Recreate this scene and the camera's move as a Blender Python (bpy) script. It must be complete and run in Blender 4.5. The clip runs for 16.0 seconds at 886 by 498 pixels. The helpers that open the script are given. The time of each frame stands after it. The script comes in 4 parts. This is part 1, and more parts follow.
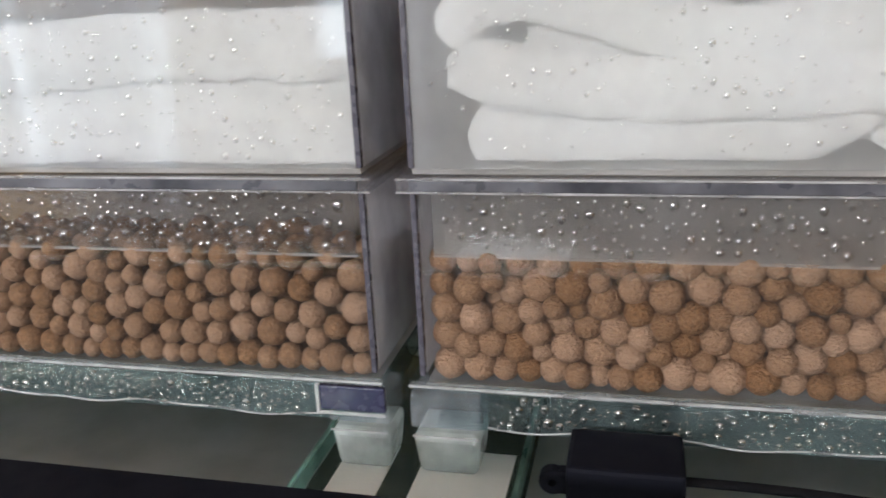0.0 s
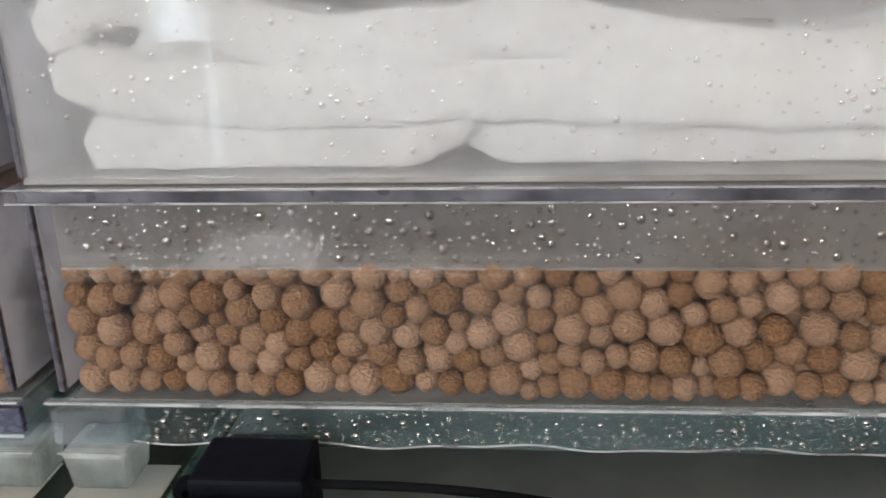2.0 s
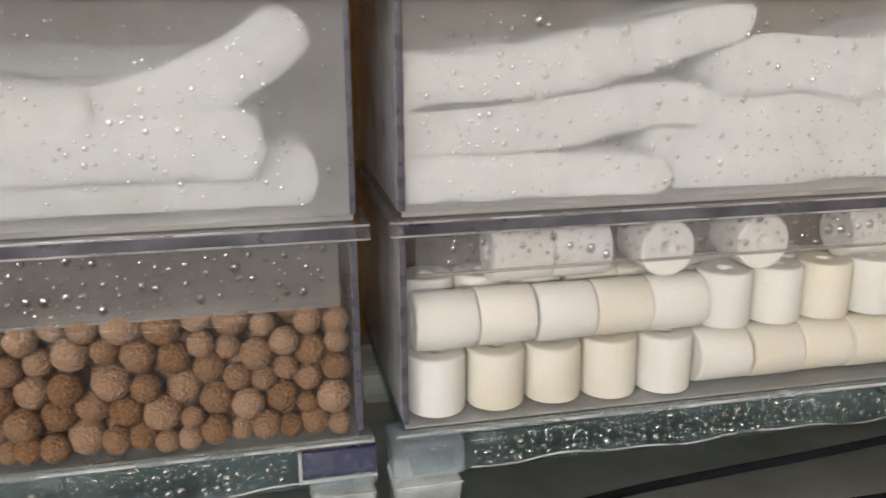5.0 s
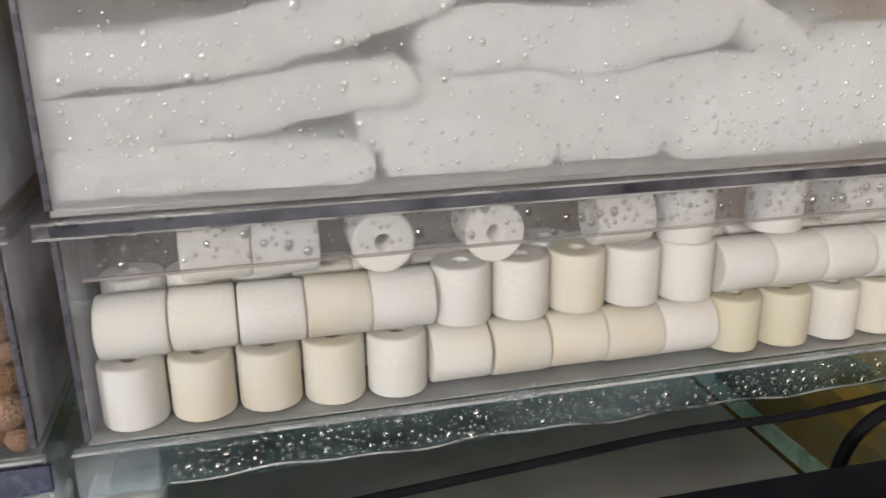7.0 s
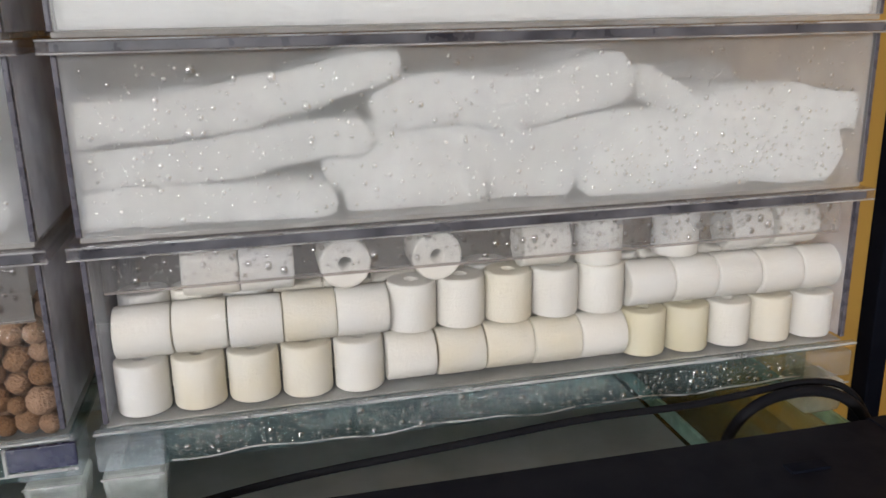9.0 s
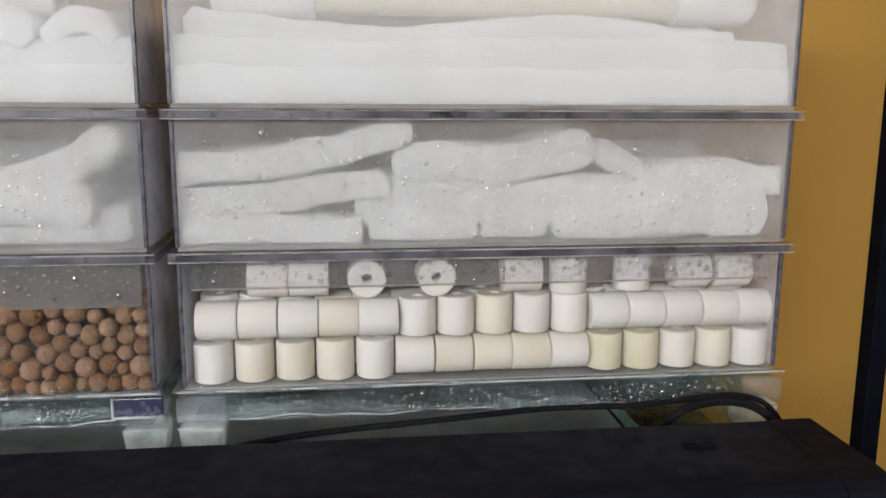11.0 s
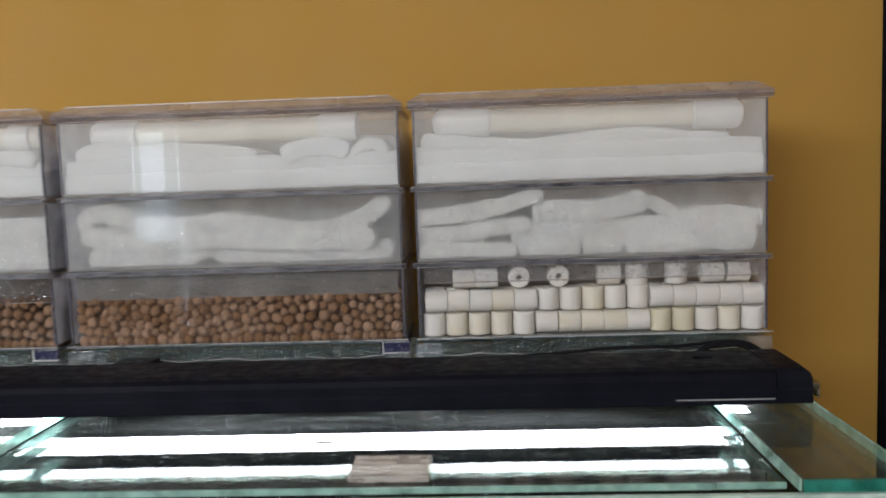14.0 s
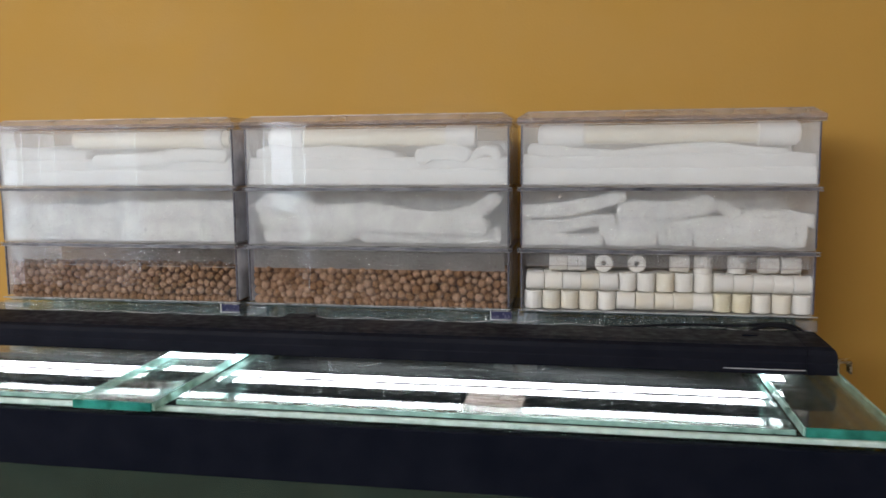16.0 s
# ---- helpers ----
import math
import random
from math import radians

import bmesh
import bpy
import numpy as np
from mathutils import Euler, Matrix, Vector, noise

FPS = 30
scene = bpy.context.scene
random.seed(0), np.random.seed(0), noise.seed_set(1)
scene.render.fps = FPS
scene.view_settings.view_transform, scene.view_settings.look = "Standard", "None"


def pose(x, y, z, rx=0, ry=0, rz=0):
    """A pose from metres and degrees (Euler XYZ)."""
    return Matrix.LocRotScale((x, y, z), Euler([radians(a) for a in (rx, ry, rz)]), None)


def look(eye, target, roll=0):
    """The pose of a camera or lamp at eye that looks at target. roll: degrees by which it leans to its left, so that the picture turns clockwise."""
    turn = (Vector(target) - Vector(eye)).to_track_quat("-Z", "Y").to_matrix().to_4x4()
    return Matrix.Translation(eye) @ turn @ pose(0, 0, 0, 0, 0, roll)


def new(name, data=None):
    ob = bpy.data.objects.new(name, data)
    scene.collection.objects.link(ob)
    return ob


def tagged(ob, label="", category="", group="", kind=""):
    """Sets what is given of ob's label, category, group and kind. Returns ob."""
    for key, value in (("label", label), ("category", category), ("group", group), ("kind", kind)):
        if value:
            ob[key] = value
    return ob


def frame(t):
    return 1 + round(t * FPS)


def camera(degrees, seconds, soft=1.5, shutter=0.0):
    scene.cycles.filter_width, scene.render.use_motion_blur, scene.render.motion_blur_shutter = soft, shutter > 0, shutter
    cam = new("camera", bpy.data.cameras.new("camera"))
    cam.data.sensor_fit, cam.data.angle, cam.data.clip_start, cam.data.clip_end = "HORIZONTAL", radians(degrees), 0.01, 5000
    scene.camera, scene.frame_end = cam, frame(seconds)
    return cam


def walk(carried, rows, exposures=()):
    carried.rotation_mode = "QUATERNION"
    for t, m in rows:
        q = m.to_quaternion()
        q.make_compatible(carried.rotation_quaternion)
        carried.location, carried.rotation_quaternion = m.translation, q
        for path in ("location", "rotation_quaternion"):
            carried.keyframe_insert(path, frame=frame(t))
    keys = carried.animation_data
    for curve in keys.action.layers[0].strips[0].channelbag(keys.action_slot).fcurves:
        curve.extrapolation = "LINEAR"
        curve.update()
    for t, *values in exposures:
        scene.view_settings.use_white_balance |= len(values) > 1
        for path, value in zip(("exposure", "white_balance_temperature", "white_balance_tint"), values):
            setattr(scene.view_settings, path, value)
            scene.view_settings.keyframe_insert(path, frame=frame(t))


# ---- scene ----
import collections

cam = camera(56.75, 16.0, soft=1.5, shutter=0.4)
# seconds, eye, target, roll
PATH = [
    (0, (0.074, -0.256, 1.43), (-0.385, 1.597, 0.834), -2.7),
    (0.5, (0.088, -0.253, 1.437), (-0.292, 1.606, 0.805), -2.6),
    (1, (0.108, -0.257, 1.436), (-0.203, 1.623, 0.829), -2.3),
    (1.5, (0.135, -0.247, 1.433), (-0.077, 1.643, 0.815), -1.7),
    (2, (0.152, -0.242, 1.434), (0.009, 1.647, 0.793), -1.4),
    (2.5, (0.168, -0.24, 1.44), (0.096, 1.644, 0.773), -1.4),
    (3, (0.187, -0.24, 1.437), (0.286, 1.654, 0.802), -0.3),
    (3.5, (0.21, -0.239, 1.439), (0.459, 1.642, 0.807), 0.6),
    (4, (0.248, -0.252, 1.431), (0.508, 1.659, 0.898), 0.1),
    (4.5, (0.286, -0.251, 1.43), (0.598, 1.654, 0.907), -0.9),
    (5, (0.308, -0.253, 1.434), (0.716, 1.63, 0.898), -0.3),
    (7.5, (0.422, -0.246, 1.438), (0.869, 1.596, 0.797), -0.96),
    (8, (0.427, -0.255, 1.435), (0.884, 1.592, 0.817), -1.28),
    (8.5, (0.416, -0.283, 1.441), (0.843, 1.589, 0.883), -1.61),
    (9, (0.414, -0.314, 1.451), (0.847, 1.561, 0.907), -1.12),
    (9.5, (0.408, -0.340, 1.465), (0.815, 1.542, 0.925), -0.84),
    (12, (0.451, -0.558, 1.445), (0.548, 1.426, 1.21), -0.1),
    (12.5, (0.442, -0.645, 1.46), (0.466, 1.344, 1.247), -0.9),
    (13, (0.446, -0.697, 1.459), (0.395, 1.293, 1.271), -1.1),
    (13.5, (0.43, -0.717, 1.467), (0.396, 1.276, 1.301), -1.8),
    (14, (0.414, -0.79, 1.456), (0.314, 1.199, 1.278), -1.9),
    (14.5, (0.403, -0.857, 1.483), (0.24, 1.125, 1.271), -1.2),
    (15, (0.395, -0.901, 1.486), (0.195, 1.079, 1.29), -0.5),
    (15.5, (0.388, -0.944, 1.49), (0.101, 1.023, 1.278), -0.9),
    (16, (0.433, -0.981, 1.488), (0.076, 0.973, 1.254), -0.5),
]


EXPOSURES = [(0.0, 0.03, 6500, 10), (2.0, 0.03, 6600, 10), (3.5, 0.08, 6900, 10), (5.0, 0.03, 6900, 10), (8.0, -0.03, 6600, 10), (9.5, 0.0, 6500, 10),
             (12.0, -0.03, 6400, 10), (12.5, -0.18, 6400, 10), (13.0, -0.42, 6450, 10), (14.0, -0.52, 6450, 10), (14.5, -0.4, 6450, 10), (16.0, -0.33, 6450, 10)]
walk(cam, [(t, look(eye, target, roll)) for t, eye, target, roll in PATH], EXPOSURES)

# ---- light ----
world = bpy.data.worlds.new("sky")
scene.world = world
world.use_nodes = True
wn = world.node_tree.nodes
sky = wn.new("ShaderNodeTexSky")
sky.sky_type, sky.sun_disc = "NISHITA", False
sky.sun_elevation, sky.sun_rotation = radians(35), radians(150)
world.node_tree.links.new(sky.outputs["Color"], wn["Background"].inputs["Color"])
wn["Background"].inputs["Strength"].default_value = 0.12

# overcast daylight that comes in by the high part of the window behind the walker, over the half-curtains
WIN_X0, WIN_X1, WIN_Z0, WIN_Z1, SOUTH, WIN_MID = -3.0, 0.3, 0.55, 2.5, -3.1, 2.02
day = bpy.data.lights.new("window_daylight", "AREA")
day.shape, day.size, day.size_y, day.energy, day.color = "RECTANGLE", WIN_X1 - WIN_X0 - 0.1, WIN_Z1 - WIN_MID - 0.08, 160.0, (0.985, 0.985, 0.98)
day_ob = new("window_daylight", day)
day_ob.matrix_world = look(((WIN_X0 + WIN_X1) / 2, SOUTH - 0.05, (WIN_Z1 + WIN_MID) / 2), ((WIN_X0 + WIN_X1) / 2, 0, (WIN_Z1 + WIN_MID) / 2 - 0.5))

# bluer daylight low behind the half-curtains, added unseen for the streaks on the trays
low = bpy.data.lights.new("low_daylight", "AREA")
low.shape, low.size, low.size_y, low.energy, low.color = "RECTANGLE", 2.15, 1.1, 42.0, (0.68, 0.84, 1.0)
low_ob = new("low_daylight", low)
low_ob.matrix_world = look((-1.9, SOUTH - 0.06, 1.16), (-1.9, 0, 1.16))

# ---- materials ----
def material(name):
    m = bpy.data.materials.new(name)
    m.use_nodes = True
    nt = m.node_tree
    nt.nodes.clear()
    out = nt.nodes.new("ShaderNodeOutputMaterial")

    def add(kind, **kw):
        n = nt.nodes.new("ShaderNode" + kind)
        for k, v in kw.items():
            n.inputs[k.replace("_", " ")].default_value = v
        return n

    def join(a, b):
        nt.links.new(a, b)

    return m, out, add, join


def noise_ramp(add, join, scale, lo, hi, detail=4.0, coord=None, stretch=None):
    """A noise at object scale, cut to the range lo..hi."""
    tc = add("TexCoord")
    n = add("TexNoise", Scale=scale, Detail=detail)
    if stretch:
        mp = add("Mapping", Scale=stretch)
        join(tc.outputs["Object"], mp.inputs["Vector"])
        join(mp.outputs["Vector"], n.inputs["Vector"])
    else:
        join(tc.outputs["Object"], n.inputs["Vector"])
    r = add("MapRange")
    r.inputs["From Min"].default_value, r.inputs["From Max"].default_value = 0.3, 0.7
    r.inputs["To Min"].default_value, r.inputs["To Max"].default_value = lo, hi
    join(n.outputs[0], r.inputs["Value"])
    return r.outputs[0]


def solid(name, c1, c2, rough=0.5, scale=20.0, bump=0.2, bump_scale=200.0, dist=0.001, metal=0.0, rnd=0.0, island=False, c3=None, spec=0.5):
    """Paint, clay, plastic and the like: two tones in blotches, fine relief, and a tone of its own for each piece."""
    m, out, add, join = material(name)
    b = add("BsdfPrincipled", Roughness=rough, Metallic=metal)
    b.inputs["Specular IOR Level"].default_value = spec
    f = noise_ramp(add, join, scale, 0.0, 1.0)
    mix = add("MixRGB", Color1=(*c1, 1), Color2=(*c2, 1))
    join(f, mix.inputs["Fac"])
    colour = mix.outputs[0]
    if rnd:
        src = add("NewGeometry").outputs["Random Per Island"] if island else add("ObjectInfo").outputs["Random"]
        mix2 = add("MixRGB", Color2=(*(c3 or c2), 1))
        mul = add("Math")
        mul.operation = "MULTIPLY"
        mul.inputs[1].default_value = rnd
        join(src, mul.inputs[0])
        join(mul.outputs[0], mix2.inputs["Fac"])
        join(colour, mix2.inputs["Color1"])
        colour = mix2.outputs[0]
    join(colour, b.inputs["Base Color"])
    rr = noise_ramp(add, join, scale * 3.1, max(0.02, rough - 0.12), min(1, rough + 0.1))
    join(rr, b.inputs["Roughness"])
    if bump:
        bn = add("Bump", Strength=bump, Distance=dist)
        nz = noise_ramp(add, join, bump_scale, 0.0, 1.0, 6.0)
        join(nz, bn.inputs["Height"])
        join(bn.outputs[0], b.inputs["Normal"])
    join(b.outputs[0], out.inputs[0])
    return m


def clear(name, tint=(0.97, 0.97, 0.98), ior=1.49, rough=0.03, fog=(0.0, 0.0), fog_scale=30.0, fog_tint=(0.8, 0.82, 0.83), wave=0.0, stretch=None, blur=0.0):
    """Thin clear plastic or glass: light goes straight through, a gloss by Fresnel, and a film of haze or condensation."""
    m, out, add, join = material(name)
    tr = add("BsdfTransparent", Color=(*tint, 1))
    base = tr.outputs[0]
    if fog[1] > 0:
        di, tl = add("BsdfDiffuse", Color=(*fog_tint, 1)), add("BsdfTranslucent", Color=(*fog_tint, 1))
        half = add("MixShader", Fac=0.5)
        join(di.outputs[0], half.inputs[1])
        join(tl.outputs[0], half.inputs[2])
        if blur:
            rf = add("BsdfRefraction", Roughness=blur, IOR=1.03)
            both = add("MixShader", Fac=0.55)
            join(half.outputs[0], both.inputs[1])
            join(rf.outputs[0], both.inputs[2])
            half = both
        mx = add("MixShader")
        join(noise_ramp(add, join, fog_scale, fog[0], fog[1], 5.0, stretch=stretch), mx.inputs["Fac"])
        join(base, mx.inputs[1])
        join(half.outputs[0], mx.inputs[2])
        base = mx.outputs[0]
    gl = add("BsdfGlossy", Roughness=rough)
    lw = add("LayerWeight", Blend=0.5)
    p5 = add("Math")
    p5.operation = "POWER"
    p5.inputs[1].default_value = 5.0
    join(lw.outputs["Facing"], p5.inputs[0])
    fr = add("MapRange")
    fr.inputs["To Min"].default_value = ((ior - 1) / (ior + 1)) ** 2
    join(p5.outputs[0], fr.inputs["Value"])
    if wave:
        bn = add("Bump", Strength=wave, Distance=0.002)
        join(noise_ramp(add, join, 9.0, 0, 1, 2.0), bn.inputs["Height"])
        join(bn.outputs[0], gl.inputs["Normal"])
    mg = add("MixShader")
    join(fr.outputs[0], mg.inputs["Fac"])
    join(base, mg.inputs[1])
    join(gl.outputs[0], mg.inputs[2])
    join(mg.outputs[0], out.inputs[0])
    return m


def shine(name, colour, strength):
    m, out, add, join = material(name)
    e = add("Emission", Color=(*colour, 1), Strength=strength)
    join(e.outputs[0], out.inputs[0])
    return m


def fleece(name, c1, c2):
    m, out, add, join = material(name)
    di, tl = add("BsdfDiffuse", Roughness=1.0), add("BsdfTranslucent")
    mix = add("MixRGB", Color1=(*c1, 1), Color2=(*c2, 1))
    join(noise_ramp(add, join, 26.0, 0, 1), mix.inputs["Fac"])
    join(mix.outputs[0], di.inputs["Color"])
    join(mix.outputs[0], tl.inputs["Color"])
    bn = add("Bump", Strength=0.55, Distance=0.0016)
    join(noise_ramp(add, join, 420.0, 0, 1, 8.0, stretch=(0.5, 1, 1.4)), bn.inputs["Height"])
    join(bn.outputs[0], di.inputs["Normal"])
    ms = add("MixShader", Fac=0.3)
    join(di.outputs[0], ms.inputs[1])
    join(tl.outputs[0], ms.inputs[2])
    join(ms.outputs[0], out.inputs[0])
    return m


def drop_water(name, tint, gloss, bend=0.3, rim=0.6):
    """Beads of water: light bends through them, and the window glints on their skin."""
    m, out, add, join = material(name)
    rf, gl = add("BsdfRefraction", Color=(*tint, 1), Roughness=0.0, IOR=1.33), add("BsdfGlossy", Roughness=0.13)
    lw = add("LayerWeight", Blend=0.5)
    edge = add("Math")
    edge.operation = "POWER"
    edge.inputs[1].default_value = 3.0
    join(lw.outputs["Facing"], edge.inputs[0])
    up = add("Math")
    up.operation, up.use_clamp = "MULTIPLY_ADD", True
    up.inputs[1].default_value, up.inputs[2].default_value = rim, gloss
    join(edge.outputs[0], up.inputs[0])
    tr, body = add("BsdfTransparent", Color=(*tint, 1)), add("MixShader", Fac=bend)
    join(tr.outputs[0], body.inputs[1])
    join(rf.outputs[0], body.inputs[2])
    mx = add("MixShader")
    join(up.outputs[0], mx.inputs["Fac"])
    join(body.outputs[0], mx.inputs[1])
    join(gl.outputs[0], mx.inputs[2])
    join(mx.outputs[0], out.inputs[0])
    return m


WALL = solid("ochre_wall_paint", (0.340, 0.193, 0.040), (0.364, 0.208, 0.045), 0.75, 3.0, 0.12, 260.0, 0.0008, spec=0.25)
WHITE = solid("white_paint", (0.78, 0.78, 0.76), (0.72, 0.72, 0.7), 0.8, 2.0, 0.1, 150.0)
FLOORM = solid("oak_floor", (0.30, 0.19, 0.10), (0.22, 0.13, 0.07), 0.4, 6.0, 0.1, 90.0)
FLEECE = fleece("filter_fleece", (0.93, 0.94, 0.94), (0.88, 0.88, 0.86))
FRONT = clear("tray_front_plastic", fog=(0.24, 0.50), fog_scale=14.0, rough=0.02, wave=0.08, blur=0.36, tint=(0.985, 0.985, 0.99), fog_tint=(0.90, 0.92, 0.93))
FRONT_TOP = clear("top_tray_front_plastic", fog=(0.26, 0.27), fog_scale=3.0, rough=0.02, tint=(0.985, 0.985, 0.99), fog_tint=(0.90, 0.92, 0.93))
FRONT_LOW = clear("clean_tray_front_plastic", ior=1.33, fog=(0.0, 0.02), fog_scale=14.0, rough=0.02, wave=0.08)
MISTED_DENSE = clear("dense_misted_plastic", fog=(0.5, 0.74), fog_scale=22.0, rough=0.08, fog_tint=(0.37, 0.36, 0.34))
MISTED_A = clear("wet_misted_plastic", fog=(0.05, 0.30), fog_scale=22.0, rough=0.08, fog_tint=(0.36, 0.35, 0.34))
MISTED = clear("misted_plastic", fog=(0.12, 0.34), fog_scale=26.0, rough=0.06)
BACK = clear("hazy_tray_plastic", tint=(0.92, 0.91, 0.90), fog=(0.30, 0.60), fog_scale=10.0, rough=0.1, fog_tint=(0.64, 0.62, 0.59))
SIDE = clear("tray_side_plastic", tint=(0.92, 0.91, 0.94), fog=(0.40, 0.70), fog_scale=40.0, rough=0.05, fog_tint=(0.85, 0.86, 0.90))
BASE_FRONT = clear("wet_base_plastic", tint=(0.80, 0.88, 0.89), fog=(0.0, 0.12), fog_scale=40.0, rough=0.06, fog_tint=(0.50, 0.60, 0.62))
# darker copy of the base plastic; the dim inside is put into its tint
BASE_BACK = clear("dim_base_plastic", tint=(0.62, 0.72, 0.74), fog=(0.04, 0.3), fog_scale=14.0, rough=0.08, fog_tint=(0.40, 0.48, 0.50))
WETGLASS = clear("wet_cover_glass", tint=(0.80, 0.86, 0.86), ior=1.52, rough=0.06, fog=(0.6, 0.9), fog_scale=20.0, fog_tint=(0.62, 0.63, 0.64))
# pale tint for thin edge strips, with the glint put into the colour
GLINT = clear("pale_edge_glint", tint=(0.95, 0.95, 0.96), fog=(0.15, 0.65), fog_scale=55.0, rough=0.08, fog_tint=(0.75, 0.75, 0.77))
FLOOR_P = clear("tray_floor_plastic", tint=(0.94, 0.94, 0.94), fog=(0.3, 0.5), fog_scale=30.0, rough=0.08, fog_tint=(0.80, 0.79, 0.78))
BRACE = clear("frosted_brace_glass", tint=(0.94, 0.98, 0.97), ior=1.52, rough=0.02, fog=(0.02, 0.10), fog_scale=30.0, fog_tint=(0.72, 0.80, 0.78))
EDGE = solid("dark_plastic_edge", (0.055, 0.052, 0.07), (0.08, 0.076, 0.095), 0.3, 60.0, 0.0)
# shade along the clear lid's front edge, put into a brown tone
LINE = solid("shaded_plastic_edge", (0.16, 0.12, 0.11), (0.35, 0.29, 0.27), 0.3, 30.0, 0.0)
SEAM = solid("dark_seam", (0.02, 0.02, 0.028), (0.13, 0.13, 0.15), 0.35, 42.0, 0.0)
RIM = clear("tray_rim_plastic", tint=(0.93, 0.92, 0.94), fog=(0.05, 0.22), fog_scale=60.0, rough=0.05, fog_tint=(0.48, 0.47, 0.50))
LIDM = clear("lid_plastic", tint=(0.95, 0.93, 0.92), fog=(0.25, 0.45), fog_scale=20.0, rough=0.05, fog_tint=(0.72, 0.66, 0.62))
FOOT = clear("foot_plastic", tint=(0.93, 0.95, 0.97), fog=(0.05, 0.26), fog_scale=55.0, rough=0.03, fog_tint=(0.80, 0.87, 0.95), wave=0.5)
CUP = clear("frosted_foot_plastic", tint=(0.94, 0.97, 0.97), fog=(0.25, 0.7), fog_scale=45.0, rough=0.04, fog_tint=(0.90, 0.95, 0.95), wave=0.4)
BASE_RIM = clear("clear_base_rim", tint=(0.90, 0.93, 0.95), fog=(0.10, 0.38), fog_scale=40.0, rough=0.05, fog_tint=(0.66, 0.70, 0.72))
INDIGO = solid("dark_indigo_plastic", (0.016, 0.016, 0.045), (0.03, 0.03, 0.065), 0.25, 60.0, 0.0)
DROPS = drop_water("condensed_water", (1.0, 1.0, 1.0), 0.22, 0.06, 0.4)
DROPS_DARK = drop_water("condensed_water_on_grey", (0.97, 0.97, 0.97), 0.34, 0.25, 0.6)
GLASS = clear("cover_glass", tint=(0.95, 0.975, 0.97), ior=1.52, rough=0.01, fog=(0.0, 0.012), fog_scale=8.0)
# LED light piped to the cut edge is put into this whitish tint
GLASS_EDGE = clear("cut_glass_edge", tint=(0.55, 0.88, 0.82), ior=1.52, rough=0.12, fog=(0.6, 0.95), fog_scale=70.0, fog_tint=(0.82, 0.93, 0.91))
GLASS_SIDE = clear("clear_cut_edge", tint=(0.75, 0.95, 0.91), ior=1.52, rough=0.05, fog=(0.25, 0.65), fog_scale=60.0, fog_tint=(0.62, 0.88, 0.82))
TEAL_EDGE = clear("teal_cut_edge", tint=(0.12, 0.50, 0.44), ior=1.52, rough=0.05, fog=(0.2, 0.9), fog_scale=45.0, fog_tint=(0.06, 0.42, 0.36))
TANK_GLASS = clear("tank_glass", tint=(0.75, 0.84, 0.80), ior=1.52, rough=0.01)
CERAMIC = solid("ceramic_ring", (0.66, 0.655, 0.63), (0.63, 0.605, 0.545), 0.85, 50.0, 0.3, 700.0, 0.0005, rnd=0.3, c3=(0.74, 0.68, 0.55), spec=0.2)
CERAMIC_CREAM = solid("cream_ceramic_ring", (0.63, 0.61, 0.55), (0.60, 0.545, 0.42), 0.85, 45.0, 0.3, 700.0, 0.0005, rnd=0.4, c3=(0.72, 0.66, 0.52), spec=0.2)
CERAMIC_OLD = solid("stained_ceramic_ring", (0.62, 0.575, 0.44), (0.58, 0.53, 0.37), 0.85, 60.0, 0.25, 700.0, 0.0004, spec=0.2)
CERAMIC_S = solid("ceramic_ring_heap", (0.77, 0.76, 0.72), (0.73, 0.71, 0.66), 0.85, 50.0, 0.25, 700.0, 0.0004, rnd=0.5, island=True, c3=(0.70, 0.63, 0.47), spec=0.2)
CLAY = solid("clay_ball_surface", (0.25, 0.132, 0.061), (0.135, 0.065, 0.028), 0.9, 4.5, 0.7, 5.5, 0.0012, rnd=0.8, c3=(0.38, 0.245, 0.165), spec=0.12)
CLAY_S = solid("clay_heap_surface", (0.21, 0.113, 0.054), (0.11, 0.056, 0.026), 0.9, 500.0, 0.5, 800.0, 0.0009, rnd=0.8, island=True, c3=(0.31, 0.20, 0.135), spec=0.12)
BLACK = solid("black_satin_plastic", (0.005, 0.0055, 0.009), (0.008, 0.0085, 0.013), 0.5, 30.0, 0.05, 900.0, 0.0002, spec=0.03)
TRIM = solid("black_tank_trim", (0.003, 0.004, 0.008), (0.006, 0.007, 0.012), 0.55, 30.0, 0.1, 600.0, 0.0003, spec=0.02)
RUBBER = solid("black_cable_rubber", (0.006, 0.006, 0.008), (0.010, 0.010, 0.012), 0.6, 40.0, 0.05, spec=0.05)
PVC = solid("white_pvc", (0.82, 0.78, 0.66), (0.78, 0.73, 0.60), 0.45, 25.0, 0.05, 300.0)
PVC_W = solid("white_pvc_coupling", (0.84, 0.84, 0.82), (0.80, 0.80, 0.78), 0.4, 25.0, 0.05, 300.0)
CHROME = solid("brushed_metal", (0.6, 0.6, 0.58), (0.5, 0.5, 0.5), 0.25, 60.0, 0.05, 400.0, metal=1.0)
GREY = solid("grey_line_paint", (0.32, 0.32, 0.34), (0.28, 0.28, 0.3), 0.4, 60.0, 0.0)
LED = shine("led_glow", (0.93, 0.96, 1.0), 48.0)
WATER = clear("tank_water", tint=(0.6, 0.63, 0.61), ior=1.6, rough=0.03, fog=(0.0, 0.015), fog_scale=20.0, fog_tint=(0.3, 0.3, 0.3), wave=0.04)
